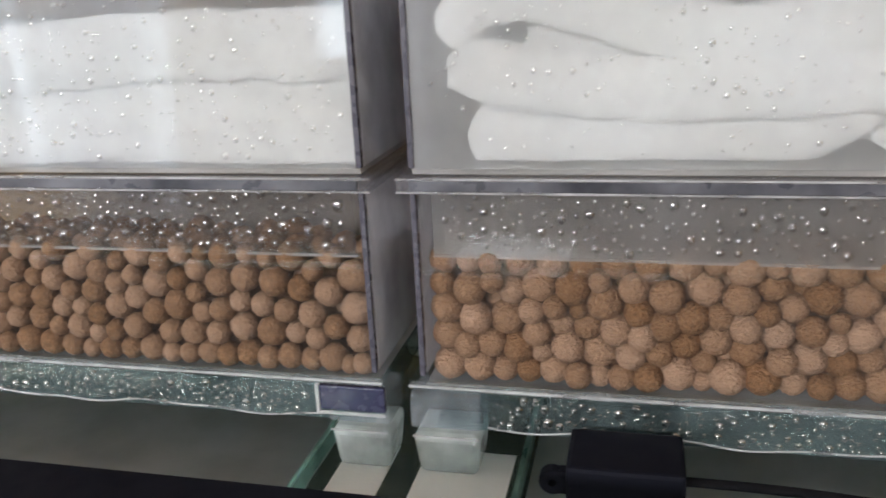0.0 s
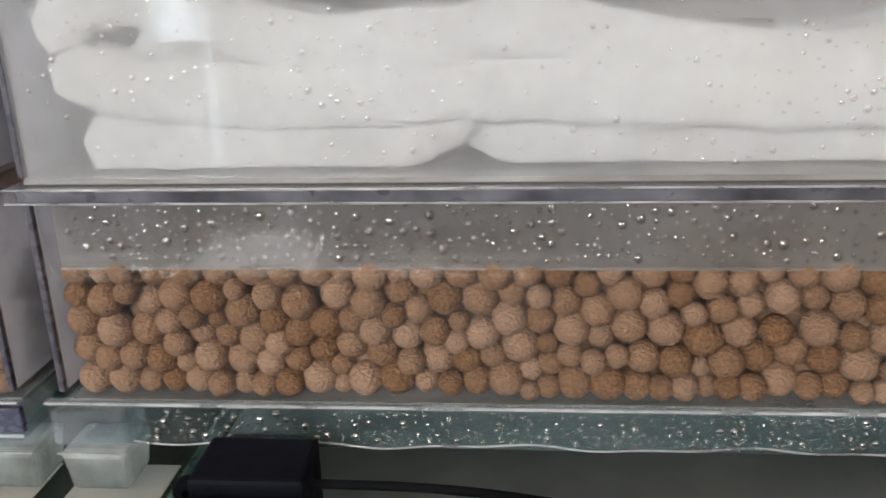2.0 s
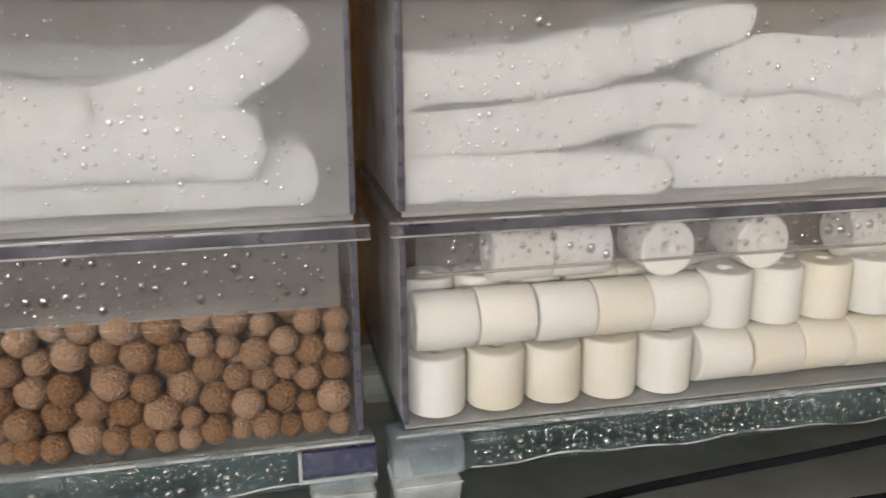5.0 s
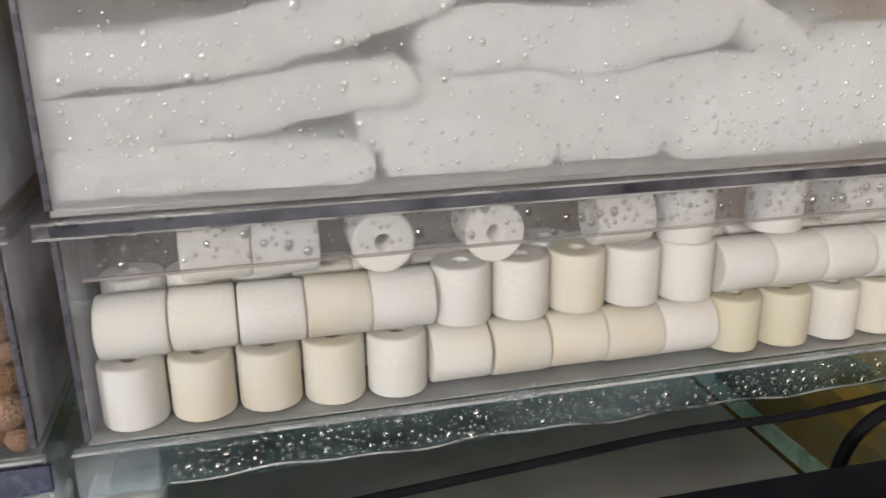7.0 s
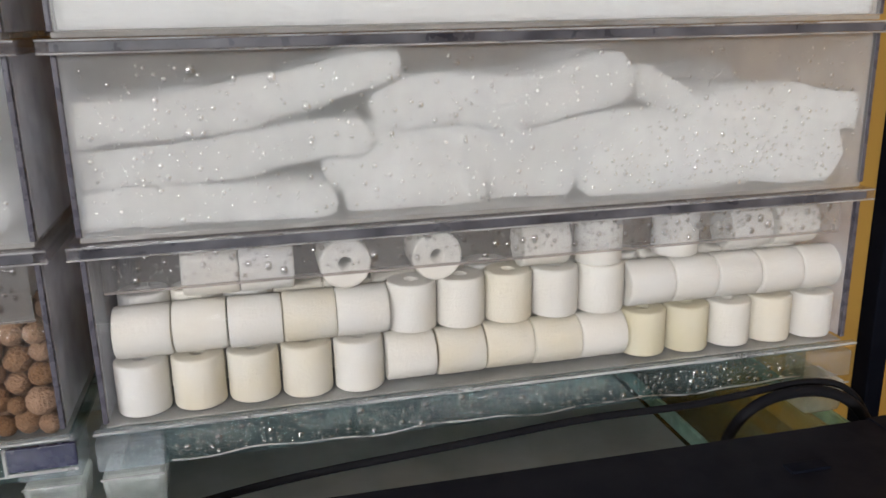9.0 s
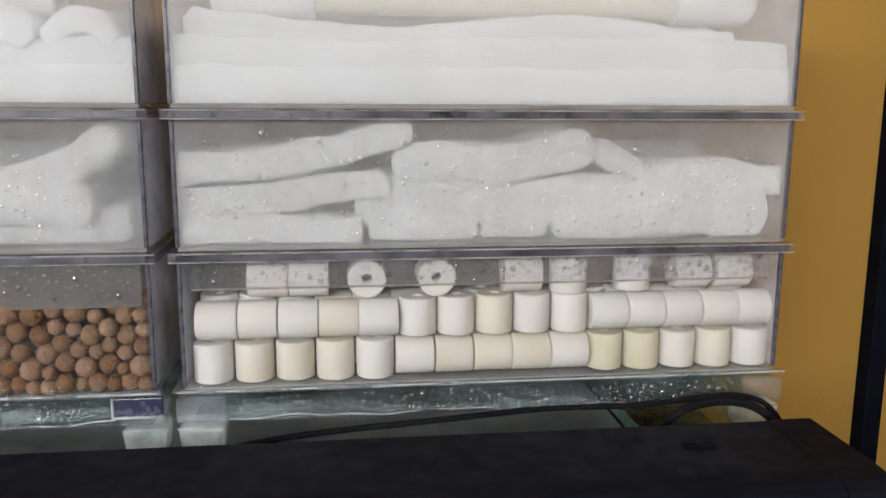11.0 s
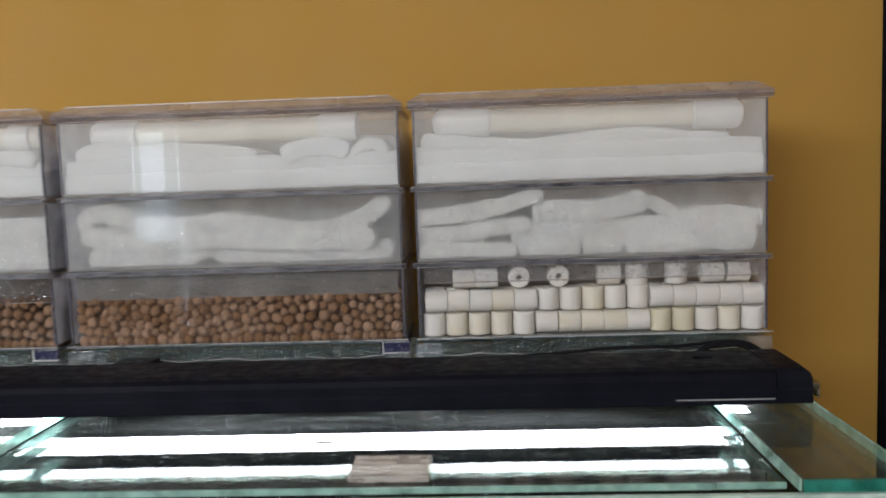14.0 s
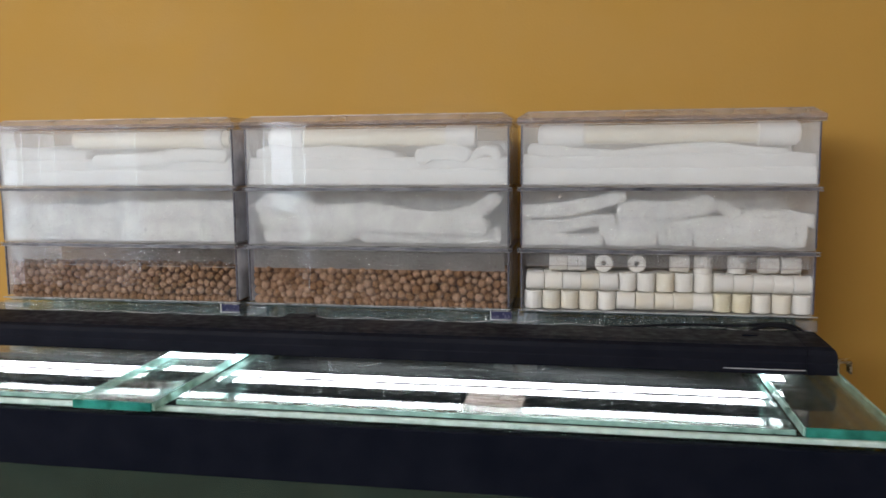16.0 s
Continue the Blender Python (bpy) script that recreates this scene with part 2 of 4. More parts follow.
DARKWATER = solid("dark_tank_inside", (0.035, 0.036, 0.034), (0.06, 0.06, 0.056), 0.6, 9.0, 0.2, 60.0)
GRAVEL = solid("dark_gravel", (0.08, 0.075, 0.065), (0.13, 0.12, 0.11), 0.9, 200.0, 0.8, 300.0, 0.003)
STONE = solid("pale_tank_stone", (0.30, 0.31, 0.33), (0.18, 0.19, 0.20), 0.8, 18.0, 0.5, 90.0, 0.004)
WOOD = solid("cabinet_wood", (0.05, 0.04, 0.035), (0.03, 0.025, 0.02), 0.5, 8.0, 0.1, 120.0)


def sheer(name, cloth, open_weave):
    m, out, add, join = material(name)
    di, tl, tr = add("BsdfDiffuse", Color=(*cloth, 1)), add("BsdfTranslucent", Color=(*cloth, 1)), add("BsdfTransparent")
    a, b = add("MixShader", Fac=0.6), add("MixShader", Fac=open_weave)
    join(di.outputs[0], a.inputs[1])
    join(tl.outputs[0], a.inputs[2])
    join(a.outputs[0], b.inputs[1])
    join(tr.outputs[0], b.inputs[2])
    join(b.outputs[0], out.inputs[0])
    return m


CURTAIN = sheer("sheer_curtain_cloth", (0.7, 0.72, 0.75), 0.08)
THICK = sheer("grey_blue_curtain_cloth", (0.26, 0.30, 0.36), 0.0)
BLOCK_DRAPE = solid("blocking_drape_cloth", (0.06, 0.05, 0.045), (0.045, 0.038, 0.034), 0.95, 20.0, 0.3, 400.0, spec=0.1)


# ---- shape helpers ----
def mesh_object(name, bm, mat, parent=None, smooth=False):
    bmesh.ops.recalc_face_normals(bm, faces=bm.faces)
    me = bpy.data.meshes.new(name)
    bm.to_mesh(me)
    bm.free()
    if smooth:
        for p in me.polygons:
            p.use_smooth = True
    me.materials.append(mat)
    ob = new(name, me)
    if parent:
        ob.parent = parent
    return ob


def part(name, bm, mat, parent, label="", smooth=False):
    ob = mesh_object(name, bm, mat, parent, smooth)
    if parent is not None and parent.type != "EMPTY":
        ob.matrix_parent_inverse = parent.matrix_basis.inverted()
    if label:
        ob["label"] = label
    return ob


def empty(name, label, category, group="", kind="", at=(0, 0, 0)):
    e = new(name)
    e.empty_display_size = 0.01
    tagged(e, label, category, group, kind)
    return e


def box(x0, x1, y0, y1, z0, z1, bevel=0.0, seg=2):
    bm = bmesh.new()
    vs = [bm.verts.new((x, y, z)) for z in (z0, z1) for y in (y0, y1) for x in (x0, x1)]
    for f in ((0, 1, 3, 2), (4, 6, 7, 5), (0, 4, 5, 1), (2, 3, 7, 6), (0, 2, 6, 4), (1, 5, 7, 3)):
        bm.faces.new([vs[i] for i in f])
    if bevel:
        bmesh.ops.bevel(bm, geom=bm.edges[:], offset=bevel, segments=seg, profile=0.6, affect="EDGES")
    return bm


def add_box(bm, x0, x1, y0, y1, z0, z1):
    vs = [bm.verts.new((x, y, z)) for z in (z0, z1) for y in (y0, y1) for x in (x0, x1)]
    for f in ((0, 1, 3, 2), (4, 6, 7, 5), (0, 4, 5, 1), (2, 3, 7, 6), (0, 2, 6, 4), (1, 5, 7, 3)):
        bm.faces.new([vs[i] for i in f])


def prism_x(profile, x0, x1):
    """A profile of (y, z) points drawn out along x."""
    bm = bmesh.new()
    a = [bm.verts.new((x0, y, z)) for y, z in profile]
    b = [bm.verts.new((x1, y, z)) for y, z in profile]
    n = len(profile)
    bm.faces.new(a)
    bm.faces.new(b)
    for i in range(n):
        bm.faces.new((a[i], a[(i + 1) % n], b[(i + 1) % n], b[i]))
    return bm


def lathe(profile, segs=24, hole=False):
    """(radius, height) points turned about z; hole: the profile closes on itself, as for a ring."""
    bm = bmesh.new()
    rings = []
    for r, z in profile:
        rings.append([bm.verts.new((r * math.cos(2 * math.pi * i / segs), r * math.sin(2 * math.pi * i / segs), z)) for i in range(segs)])
    pairs = list(zip(rings, rings[1:] + ([rings[0]] if hole else [])))[: len(rings) if hole else len(rings) - 1]
    for a, b in pairs:
        for i in range(segs):
            bm.faces.new((a[i], a[(i + 1) % segs], b[(i + 1) % segs], b[i]))
    if not hole:
        bm.faces.new(rings[0])
        bm.faces.new(rings[-1])
    return bm


def cable(name, pts, radius, mat, parent=None):
    cu = bpy.data.curves.new(name, "CURVE")
    cu.dimensions, cu.bevel_depth, cu.bevel_resolution, cu.resolution_u = "3D", radius, 3, 10
    sp = cu.splines.new("NURBS")
    sp.points.add(len(pts) - 1)
    for p, q in zip(sp.points, pts):
        p.co = (*q, 1)
    sp.use_endpoint_u, sp.order_u = True, 4
    cu.materials.append(mat)
    cu.use_fill_caps = True
    ob = new(name, cu)
    ob.parent = parent
    return ob


# ---- the room ----
ROOM_W, ROOM_E, NORTH, CEIL = -3.5, 2.05, 0.235, 2.6
wall_n = tagged(mesh_object("wall_north", box(ROOM_W, ROOM_E, NORTH, NORTH + 0.12, 0, CEIL), WALL), "ochre painted plaster wall behind the aquarium", "wall", kind="structure")
tagged(mesh_object("wall_east", box(ROOM_E, ROOM_E + 0.12, SOUTH - 0.2, NORTH + 0.12, 0, CEIL), WALL), "plain ochre painted side wall", "wall", kind="structure")
tagged(mesh_object("wall_west", box(ROOM_W - 0.12, ROOM_W, SOUTH - 0.2, NORTH + 0.12, 0, CEIL), WHITE), "plain white painted side wall", "wall", kind="structure")
bm = bmesh.new()
add_box(bm, ROOM_W, WIN_X0, SOUTH - 0.2, SOUTH, 0, CEIL)
add_box(bm, WIN_X1, ROOM_E, SOUTH - 0.2, SOUTH, 0, CEIL)
add_box(bm, WIN_X0, WIN_X1, SOUTH - 0.2, SOUTH, 0, WIN_Z0)
add_box(bm, WIN_X0, WIN_X1, SOUTH - 0.2, SOUTH, WIN_Z1, CEIL)
tagged(mesh_object("wall_south", bm, WHITE), "white painted wall with the window opening", "wall", kind="structure")
tagged(mesh_object("floor", box(ROOM_W - 0.12, ROOM_E + 0.12, SOUTH - 0.2, NORTH + 0.12, -0.1, 0), FLOORM), "brown wooden floor of the room", "floor", kind="structure")
tagged(mesh_object("ceiling", box(ROOM_W - 0.12, ROOM_E + 0.12, SOUTH - 0.2, NORTH + 0.12, CEIL, CEIL + 0.1), WHITE), "plain white ceiling", "ceiling", kind="structure")
win = empty("window_1", "white framed window behind sheer curtains", "window", kind="structure")
for a, b in ((WIN_X0, WIN_X0 + 0.06), ((WIN_X0 + WIN_X1) / 2 - 0.04, (WIN_X0 + WIN_X1) / 2 + 0.04), (WIN_X1 - 0.06, WIN_X1)):
    part("window_frame", box(a, b, SOUTH - 0.12, SOUTH - 0.07, WIN_Z0 + 0.06, WIN_Z1 - 0.06), WHITE, win)
part("window_frame", box(WIN_X0, WIN_X1, SOUTH - 0.12, SOUTH - 0.07, WIN_Z0, WIN_Z0 + 0.06), WHITE, win)
part("transom", box(WIN_X0 + 0.061, WIN_X1 - 0.061, SOUTH - 0.068, SOUTH - 0.03, WIN_MID - 0.05, WIN_MID - 0.01), WHITE, win)
part("window_frame", box(WIN_X0, WIN_X1, SOUTH - 0.12, SOUTH - 0.07, WIN_Z1 - 0.06, WIN_Z1), WHITE, win)


def hang(name, x0, x1, y0, top, mat, label):
    bm = bmesh.new()
    n = max(8, int((x1 - x0) / 0.012))
    lo, hi = [], []
    for i in range(n + 1):
        x = x0 + (x1 - x0) * i / n
        y = y0 + 0.022 * math.sin(x * 52) + 0.01 * math.sin(x * 23 + 1)
        lo.append(bm.verts.new((x, y, 0.05)))
        hi.append(bm.verts.new((x, y, top)))
    for i in range(n):
        bm.faces.new((lo[i], lo[i + 1], hi[i + 1], hi[i]))
    return tagged(mesh_object(name, bm, mat, smooth=True), label, "curtain", "curtains at the window", "structure")


def curtain(x0, x1):
    return hang("curtain", x0, x1, SOUTH + 0.07, WIN_MID - 0.06, CURTAIN, "sheer pale half-height curtain hanging before the window")


def drape(x0, x1, top):
    return hang("drape", x0, x1, SOUTH + (0.07 if top > 1.5 else 0.12), top, THICK if x1 < -1.98 else BLOCK_DRAPE, "unseen heavy cloth added before the window to shape its reflection")


for a, b in ((-2.96, -2.86), (-2.77, -2.73), (-2.66, -2.62), (-2.50, -2.44), (-2.06, -1.97), (-1.24, -1.19), (-1.07, -1.02), (-0.74, -0.68)):
    curtain(a, b)
# unseen cloths added to block low daylight and darken the trays' reflections
for a, b, top in ((-3.1, -2.965, 1.96), (-2.855, -2.785, 1.96), (-2.615, -2.505, 1.96), (-2.435, -2.065, 1.96), (-1.965, -1.245, 1.96), (-1.235, -1.025, 1.2), (-1.015, -0.745, 1.96), (-0.675, 0.8, 1.96)):
    drape(a, b, top)
rod = bmesh.new()
add_box(rod, -3.2, 0.9, SOUTH + 0.055, SOUTH + 0.085, WIN_MID - 0.058, WIN_MID - 0.02)
tagged(mesh_object("curtain_rail", rod, WHITE), "white rail that carries the curtains", "rail", kind="structure")

# a thin black upright on the wall beside the tank
post = empty("wall_conduit", "narrow black upright cable duct on the ochre wall", "cable duct", kind="structure")
part("duct", box(0.897, 0.914, NORTH - 0.018, NORTH, 0.0, CEIL, 0.002), TRIM, post)


# ---- the aquarium ----
TX0, TX1, TY0, TY1, TZ0, TZT = -1.10, 0.694, -0.292, 0.208, 0.70, 1.25
stand = empty("aquarium_cabinet", "dark wooden cabinet that carries the aquarium", "cabinet")
part("body", box(TX0 - 0.01, TX1 + 0.01, TY0 + 0.01, TY1 + 0.02, 0.0, TZ0, 0.003), WOOD, stand)
for i in range(3):
    w = (TX1 - TX0) / 3
    d = part("door", box(TX0 + w * i + 0.004, TX0 + w * (i + 1) - 0.004, TY0 - 0.009, TY0 + 0.01, 0.05, TZ0 - 0.02, 0.003), WOOD, stand)
    part("handle", box(TX0 + w * (i + 0.5) - 0.06, TX0 + w * (i + 0.5) + 0.06, TY0 - 0.03, TY0 - 0.009, 0.56, 0.575, 0.003), CHROME, d, "brushed metal handle")

tank = empty("aquarium", "long glass aquarium with a black trim band along its rim", "aquarium")
part("bottom_pane", box(TX0, TX1, TY0, TY1, TZ0, TZ0 + 0.012), DARKWATER, tank)
part("front_pane", box(TX0, TX1, TY0 + 0.006, TY0 + 0.016, TZ0 + 0.012, TZT - 0.004), TANK_GLASS, tank)
part("water", box(TX0 + 0.012, TX1 - 0.012, TY0 + 0.018, TY1 - 0.012, 1.2345, 1.2365), WATER, tank, "dark water surface")
part("back_pane", box(TX0, TX1, TY1 - 0.01, TY1, TZ0 + 0.012, TZT - 0.004), DARKWATER, tank, "back pane with a dark backing")
part("side_pane", box(TX1 - 0.010, TX1, TY0 + 0.016, TY1 - 0.01, TZ0 + 0.012, TZT - 0.004), TANK_GLASS, tank)
part("side_pane", box(TX0, TX0 + 0.010, TY0 + 0.016, TY1 - 0.01, TZ0 + 0.012, TZT - 0.004), TANK_GLASS, tank)
part("front_trim", box(TX0 - 0.004, TX1 + 0.004, TY0 - 0.004, TY0 + 0.005, 1.189, 1.2445, 0.0012), TRIM, tank, "black trim band")
part("bottom_trim", box(TX0 - 0.004, TX1 + 0.004, TY0 - 0.004, TY0 + 0.005, TZ0, TZ0 + 0.05, 0.0012), TRIM, tank, "black trim band")
part("glass_edge", box(TX0, TX1, TY0 + 0.0055, TY0 + 0.0105, TZT - 0.0035, TZT + 0.0012, 0.001), GLASS_EDGE, tank, "green cut edge of the front pane, paled for the LED glow")
part("glass_edge", box(TX1 - 0.0040, TX1 + 0.0005, TY0 + 0.017, TY1, TZT - 0.0035, TZT + 0.0012, 0.001), GLASS_EDGE, tank, "green cut edge of the side pane, paled for the LED glow")
part("gravel", box(TX0 + 0.012, TX1 - 0.012, TY0 + 0.018, TY1 - 0.012, TZ0 + 0.013, TZ0 + 0.06), GRAVEL, tank, "dark gravel bed")

# glass braces across the tank, with green cut front edges
for bx0, bx1, by0 in ((-0.703, -0.623, -0.305), (-0.047, 0.033, -0.305), (0.609, 0.682, -0.285)):
    br = part("brace", box(bx0, bx1, by0 + 0.0036, TY1 - 0.012, 1.2517, 1.2597, 0.001), BRACE, tank, "clear glass brace")
    part("cut_edge", box(bx0, bx1, by0, by0 + 0.0034, 1.2517, 1.2597, 0.001), TEAL_EDGE, br, "teal cut edge")
    part("cut_edge", box(bx1 + 0.0002, bx1 + 0.0022, by0 + 0.003, TY1 - 0.012, 1.2517, 1.2597, 0.0006), GLASS_SIDE, br, "green cut edge")
    part("cut_edge", box(bx0 - 0.0022, bx0 - 0.0002, by0 + 0.003, TY1 - 0.012, 1.2517, 1.2597, 0.0006), GLASS_SIDE, br, "green cut edge")

# cover panes between the braces
for cx0, cx1 in ((-0.620, -0.0505), (0.0365, 0.6055)):
    cover = empty("cover_glass", "clear glass cover pane lying on the aquarium", "glass cover", "cover panes")
    part("pane", box(cx0, cx1, TY0 + 0.03, -0.047, 1.2465, 1.2505), GLASS, cover)
    part("rear_pane", box(cx0, cx1, -0.044, TY1 - 0.012, 1.2465, 1.2505), WETGLASS, cover, "misted rear pane")
    part("cut_edge", box(cx0, cx1, TY0 + 0.0275, TY0 + 0.0298, 1.2465, 1.2505), GLASS_SIDE, cover, "pale green cut edge")
    mx = 0.345 if cx0 > 0 else -0.31
    grip = part("grip", box(mx - 0.028, mx + 0.028, -0.256, -0.216, 1.2508, 1.2555, 0.0015), LIDM, cover, "clear ribbed plastic grip")
    for k in range(4):
        part("rib", box(mx - 0.027, mx + 0.027, -0.2535 + 0.0098 * k, -0.2505 + 0.0098 * k, 1.2556, 1.2585, 0.0008), LIDM, grip)

# black light hood lying along the rear of the cover, its white light strip turned down to the glass
hood = empty("light_hood", "long black plastic light hood lying across the aquarium, lit below", "light hood")
HOOD = [(-0.060, 1.2655), (-0.060, 1.2895), (-0.064, 1.2935), (-0.117, 1.2932), (-0.128, 1.2922), (-0.1325, 1.2895), (-0.1340, 1.2850), (-0.1342, 1.2775), (-0.1350, 1.2760), (-0.1350, 1.2655)]
part("body", prism_x(HOOD, -1.12, 0.6445), BLACK, hood)
ENDP = [(y + (0.0006 if y > -0.09 else -0.0006), z + (0.0004 if z > 1.27 else 0)) for y, z in HOOD]
cap = prism_x(ENDP, 0.645, 0.673)
for v in cap.verts:
    if v.co.x > 0.66 and v.co.z > 1.2920:
        v.co.x -= 0.005
    elif v.co.x > 0.66 and v.co.z > 1.2885:
        v.co.x -= 0.0015
part("end_cap", cap, BLACK, hood)
part("light_strip", box(-1.06, 0.628, -0.1268, -0.1020, 1.2645, 1.2653), LED, hood, "glowing white light strip")
for ly in (-0.1288, -0.1014):
    part("lip", box(-1.06, 0.628, ly, ly + 0.0014, 1.2632, 1.2653), TRIM, hood, "black lip beside the light strip")
for fx in (-0.66, -0.01, 0.64):
    part("foot", box(fx, fx + 0.02, -0.095, -0.065, 1.2597, 1.2653), TRIM, hood, "black rubber foot")
part("slot", box(0.565, 0.643, -0.1360, -0.1354, 1.2692, 1.2700), GREY, hood, "thin pale line")
part("button", box(0.590, 0.606, -0.092, -0.086, 1.2933, 1.2945, 0.0005), TRIM, hood, "small black button")

# clip of bent metal on the rear corner of the tank
clip = empty("tank_clip", "small bent metal clip on the tank's side pane", "clip")
part("wire", box(0.6945, 0.6965, -0.06, -0.045, 1.235, 1.2620, 0.0005), CHROME, clip)
part("wire", box(0.6968, 0.7090, -0.06, -0.045, 1.2595, 1.2620, 0.0005), CHROME, clip)
part("wire", box(0.7070, 0.7090, -0.06, -0.045, 1.2480, 1.2593, 0.0005), CHROME, clip)

# ---- filter columns of stacked clear trays ----
PITCH, WIDTH, DEPTH = 0.3485, 0.335, 0.120
COL = {"a": -PITCH - 0.0025, "b": 0.0, "c": PITCH}
ROWZ = (1.2976, 1.3730, 1.4465)
TOPZ, T = 1.5245, 0.0022


def tray(x, z, ztop, front=FRONT, joined=True, sole=0.0020, sink=0.0):
    e = empty("filter_tray", "clear plastic filter tray misted with condensation, stacked in a column", "filter tray", "stacked filter trays")
    part("front_panel", box(x + T, x + WIDTH - T, 0.0, T - 0.0002, z + sole + 0.0001, ztop - 0.0055), front, e)
    part("back_panel", box(x + T, x + WIDTH - T, DEPTH - T, DEPTH, z + T, ztop - 0.0055), BACK, e, "hazy back panel")
    part("side_panel", box(x, x + T, 0.0026, DEPTH, z + T, ztop - 0.0055, 0.0006), SIDE, e, "greyish side panel")
    part("side_panel", box(x + WIDTH - T, x + WIDTH, 0.0026, DEPTH, z + T, ztop - 0.0055, 0.0006), SIDE, e, "greyish side panel")
    part("base_panel", box(x + 0.001, x + WIDTH - 0.001, 0.001 + sink, DEPTH - 0.001 - sink, z - sink, z + sole - sink, 0.0003), FLOOR_P, e)
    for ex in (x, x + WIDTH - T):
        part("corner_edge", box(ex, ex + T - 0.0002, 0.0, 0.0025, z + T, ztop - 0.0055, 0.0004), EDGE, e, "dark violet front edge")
    bm = bmesh.new()
    z0, z1, o = ztop - 0.0053, ztop - 0.0004, 0.0035
    add_box(bm, x - o, x + WIDTH + o, -o, T, z0, z1)
    add_box(bm, x - o, x + WIDTH + o, DEPTH - T, DEPTH + o, z0, z1)
    add_box(bm, x - o, x + T, T, DEPTH - T, z0, z1)
    add_box(bm, x + WIDTH - T, x + WIDTH + o, T, DEPTH - T, z0, z1)
    part("rim", bm, RIM, e, "grey-violet rim")
    if joined:
        part("seam", box(x + 0.001, x + WIDTH - 0.001, -o - 0.0006, -o - 0.0001, z0 + 0.0008, z1 - 0.0008), SEAM, e, "dark broken line of the joint")
    # highlights on the rim's edges, drawn as thin pale strips
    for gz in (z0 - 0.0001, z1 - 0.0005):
        part("rim_edge", box(x - o, x + WIDTH + o, -o - 0.0008, -o - 0.0002, gz, gz + 0.0006), GLINT, e, "painted pale glint along the rim")
    return e


def skirt(e, x, z, drop, mat):
    """The nested lower part of a tray, that hangs down into the tray below."""
    bm = bmesh.new()
    n = 40
    top, foot = [], []
    for k in range(n + 1):
        px = x + 0.006 + (WIDTH - 0.012) * k / n
        top.append(bm.verts.new((px, 0.0052, z - 0.001)))
        foot.append(bm.verts.new((px, 0.0052 + 0.0002 * math.sin(k * 0.9), z - drop)))
    for k in range(n):
        bm.faces.new((foot[k], foot[k + 1], top[k + 1], top[k]))
    return part("nested_skirt", bm, mat, e, "misted lower wall that nests into the tray below")


def droplets(e, x0, x1, z0, z1, y, n, big, seed, clusters=6, mat=DROPS):
    """Water drops that cling to a panel, in clusters."""
    rnd = random.Random(seed)
    centres = [(rnd.uniform(x0, x1), rnd.uniform(z0, z1), rnd.uniform(0.01, 0.05)) for _ in range(clusters)]
    verts, faces = [], []
    taken = collections.defaultdict(list)
    for i in range(n):
        if rnd.random() < 0.6:
            cx, cz, s = rnd.choice(centres)
            px, pz = rnd.gauss(cx, s), rnd.gauss(cz, s * 0.4)
        else:
            px, pz = rnd.uniform(x0, x1), rnd.uniform(z0, z1)
        if not (x0 < px < x1 and z0 < pz < z1):
            continue
        r = big * (0.34 + 0.66 * rnd.random() ** 2.2)
        stretch = 1.0 + (0.3 * rnd.random() if r > 0.7 * big else 0.15 * rnd.random())
        cell = (int(px / 0.004), int(pz / 0.004))
        near = [q for a in (-1, 0, 1) for b in (-1, 0, 1) for q in taken[cell[0] + a, cell[1] + b]]
        if any((px - q[0]) ** 2 + (pz - q[1]) ** 2 < (1.25 * (r + q[2])) ** 2 for q in near):
            continue
        taken[cell].append((px, pz, r))
        k, n_s = len(verts), 10
        verts.append((px, y - 0.60 * r, pz - 0.15 * r))
        for rr, dy in ((0.45, -0.52), (0.80, -0.34), (1.0, 0.0)):
            for s in range(n_s):
                a = 2 * math.pi * s / n_s
                verts.append((px + r * rr * math.cos(a), y + dy * r, pz + r * rr * math.sin(a) * stretch - 0.12 * r * (1 - rr)))
        for s in range(n_s):
            t2 = (s + 1) % n_s
            faces.append((k, k + 1 + s, k + 1 + t2))
            for q in (1, 1 + n_s):
                faces.append((k + q + s, k + q + n_s + s, k + q + n_s + t2, k + q + t2))
    me = bpy.data.meshes.new("condensation")
    me.from_pydata(verts, [], faces)
    for p in me.polygons:
        p.use_smooth = True
    me.materials.append(mat)
    ob = new("condensation", me)
    ob.parent = e
    return tagged(ob, "clear water drops clinging to the plastic", kind="stuff")


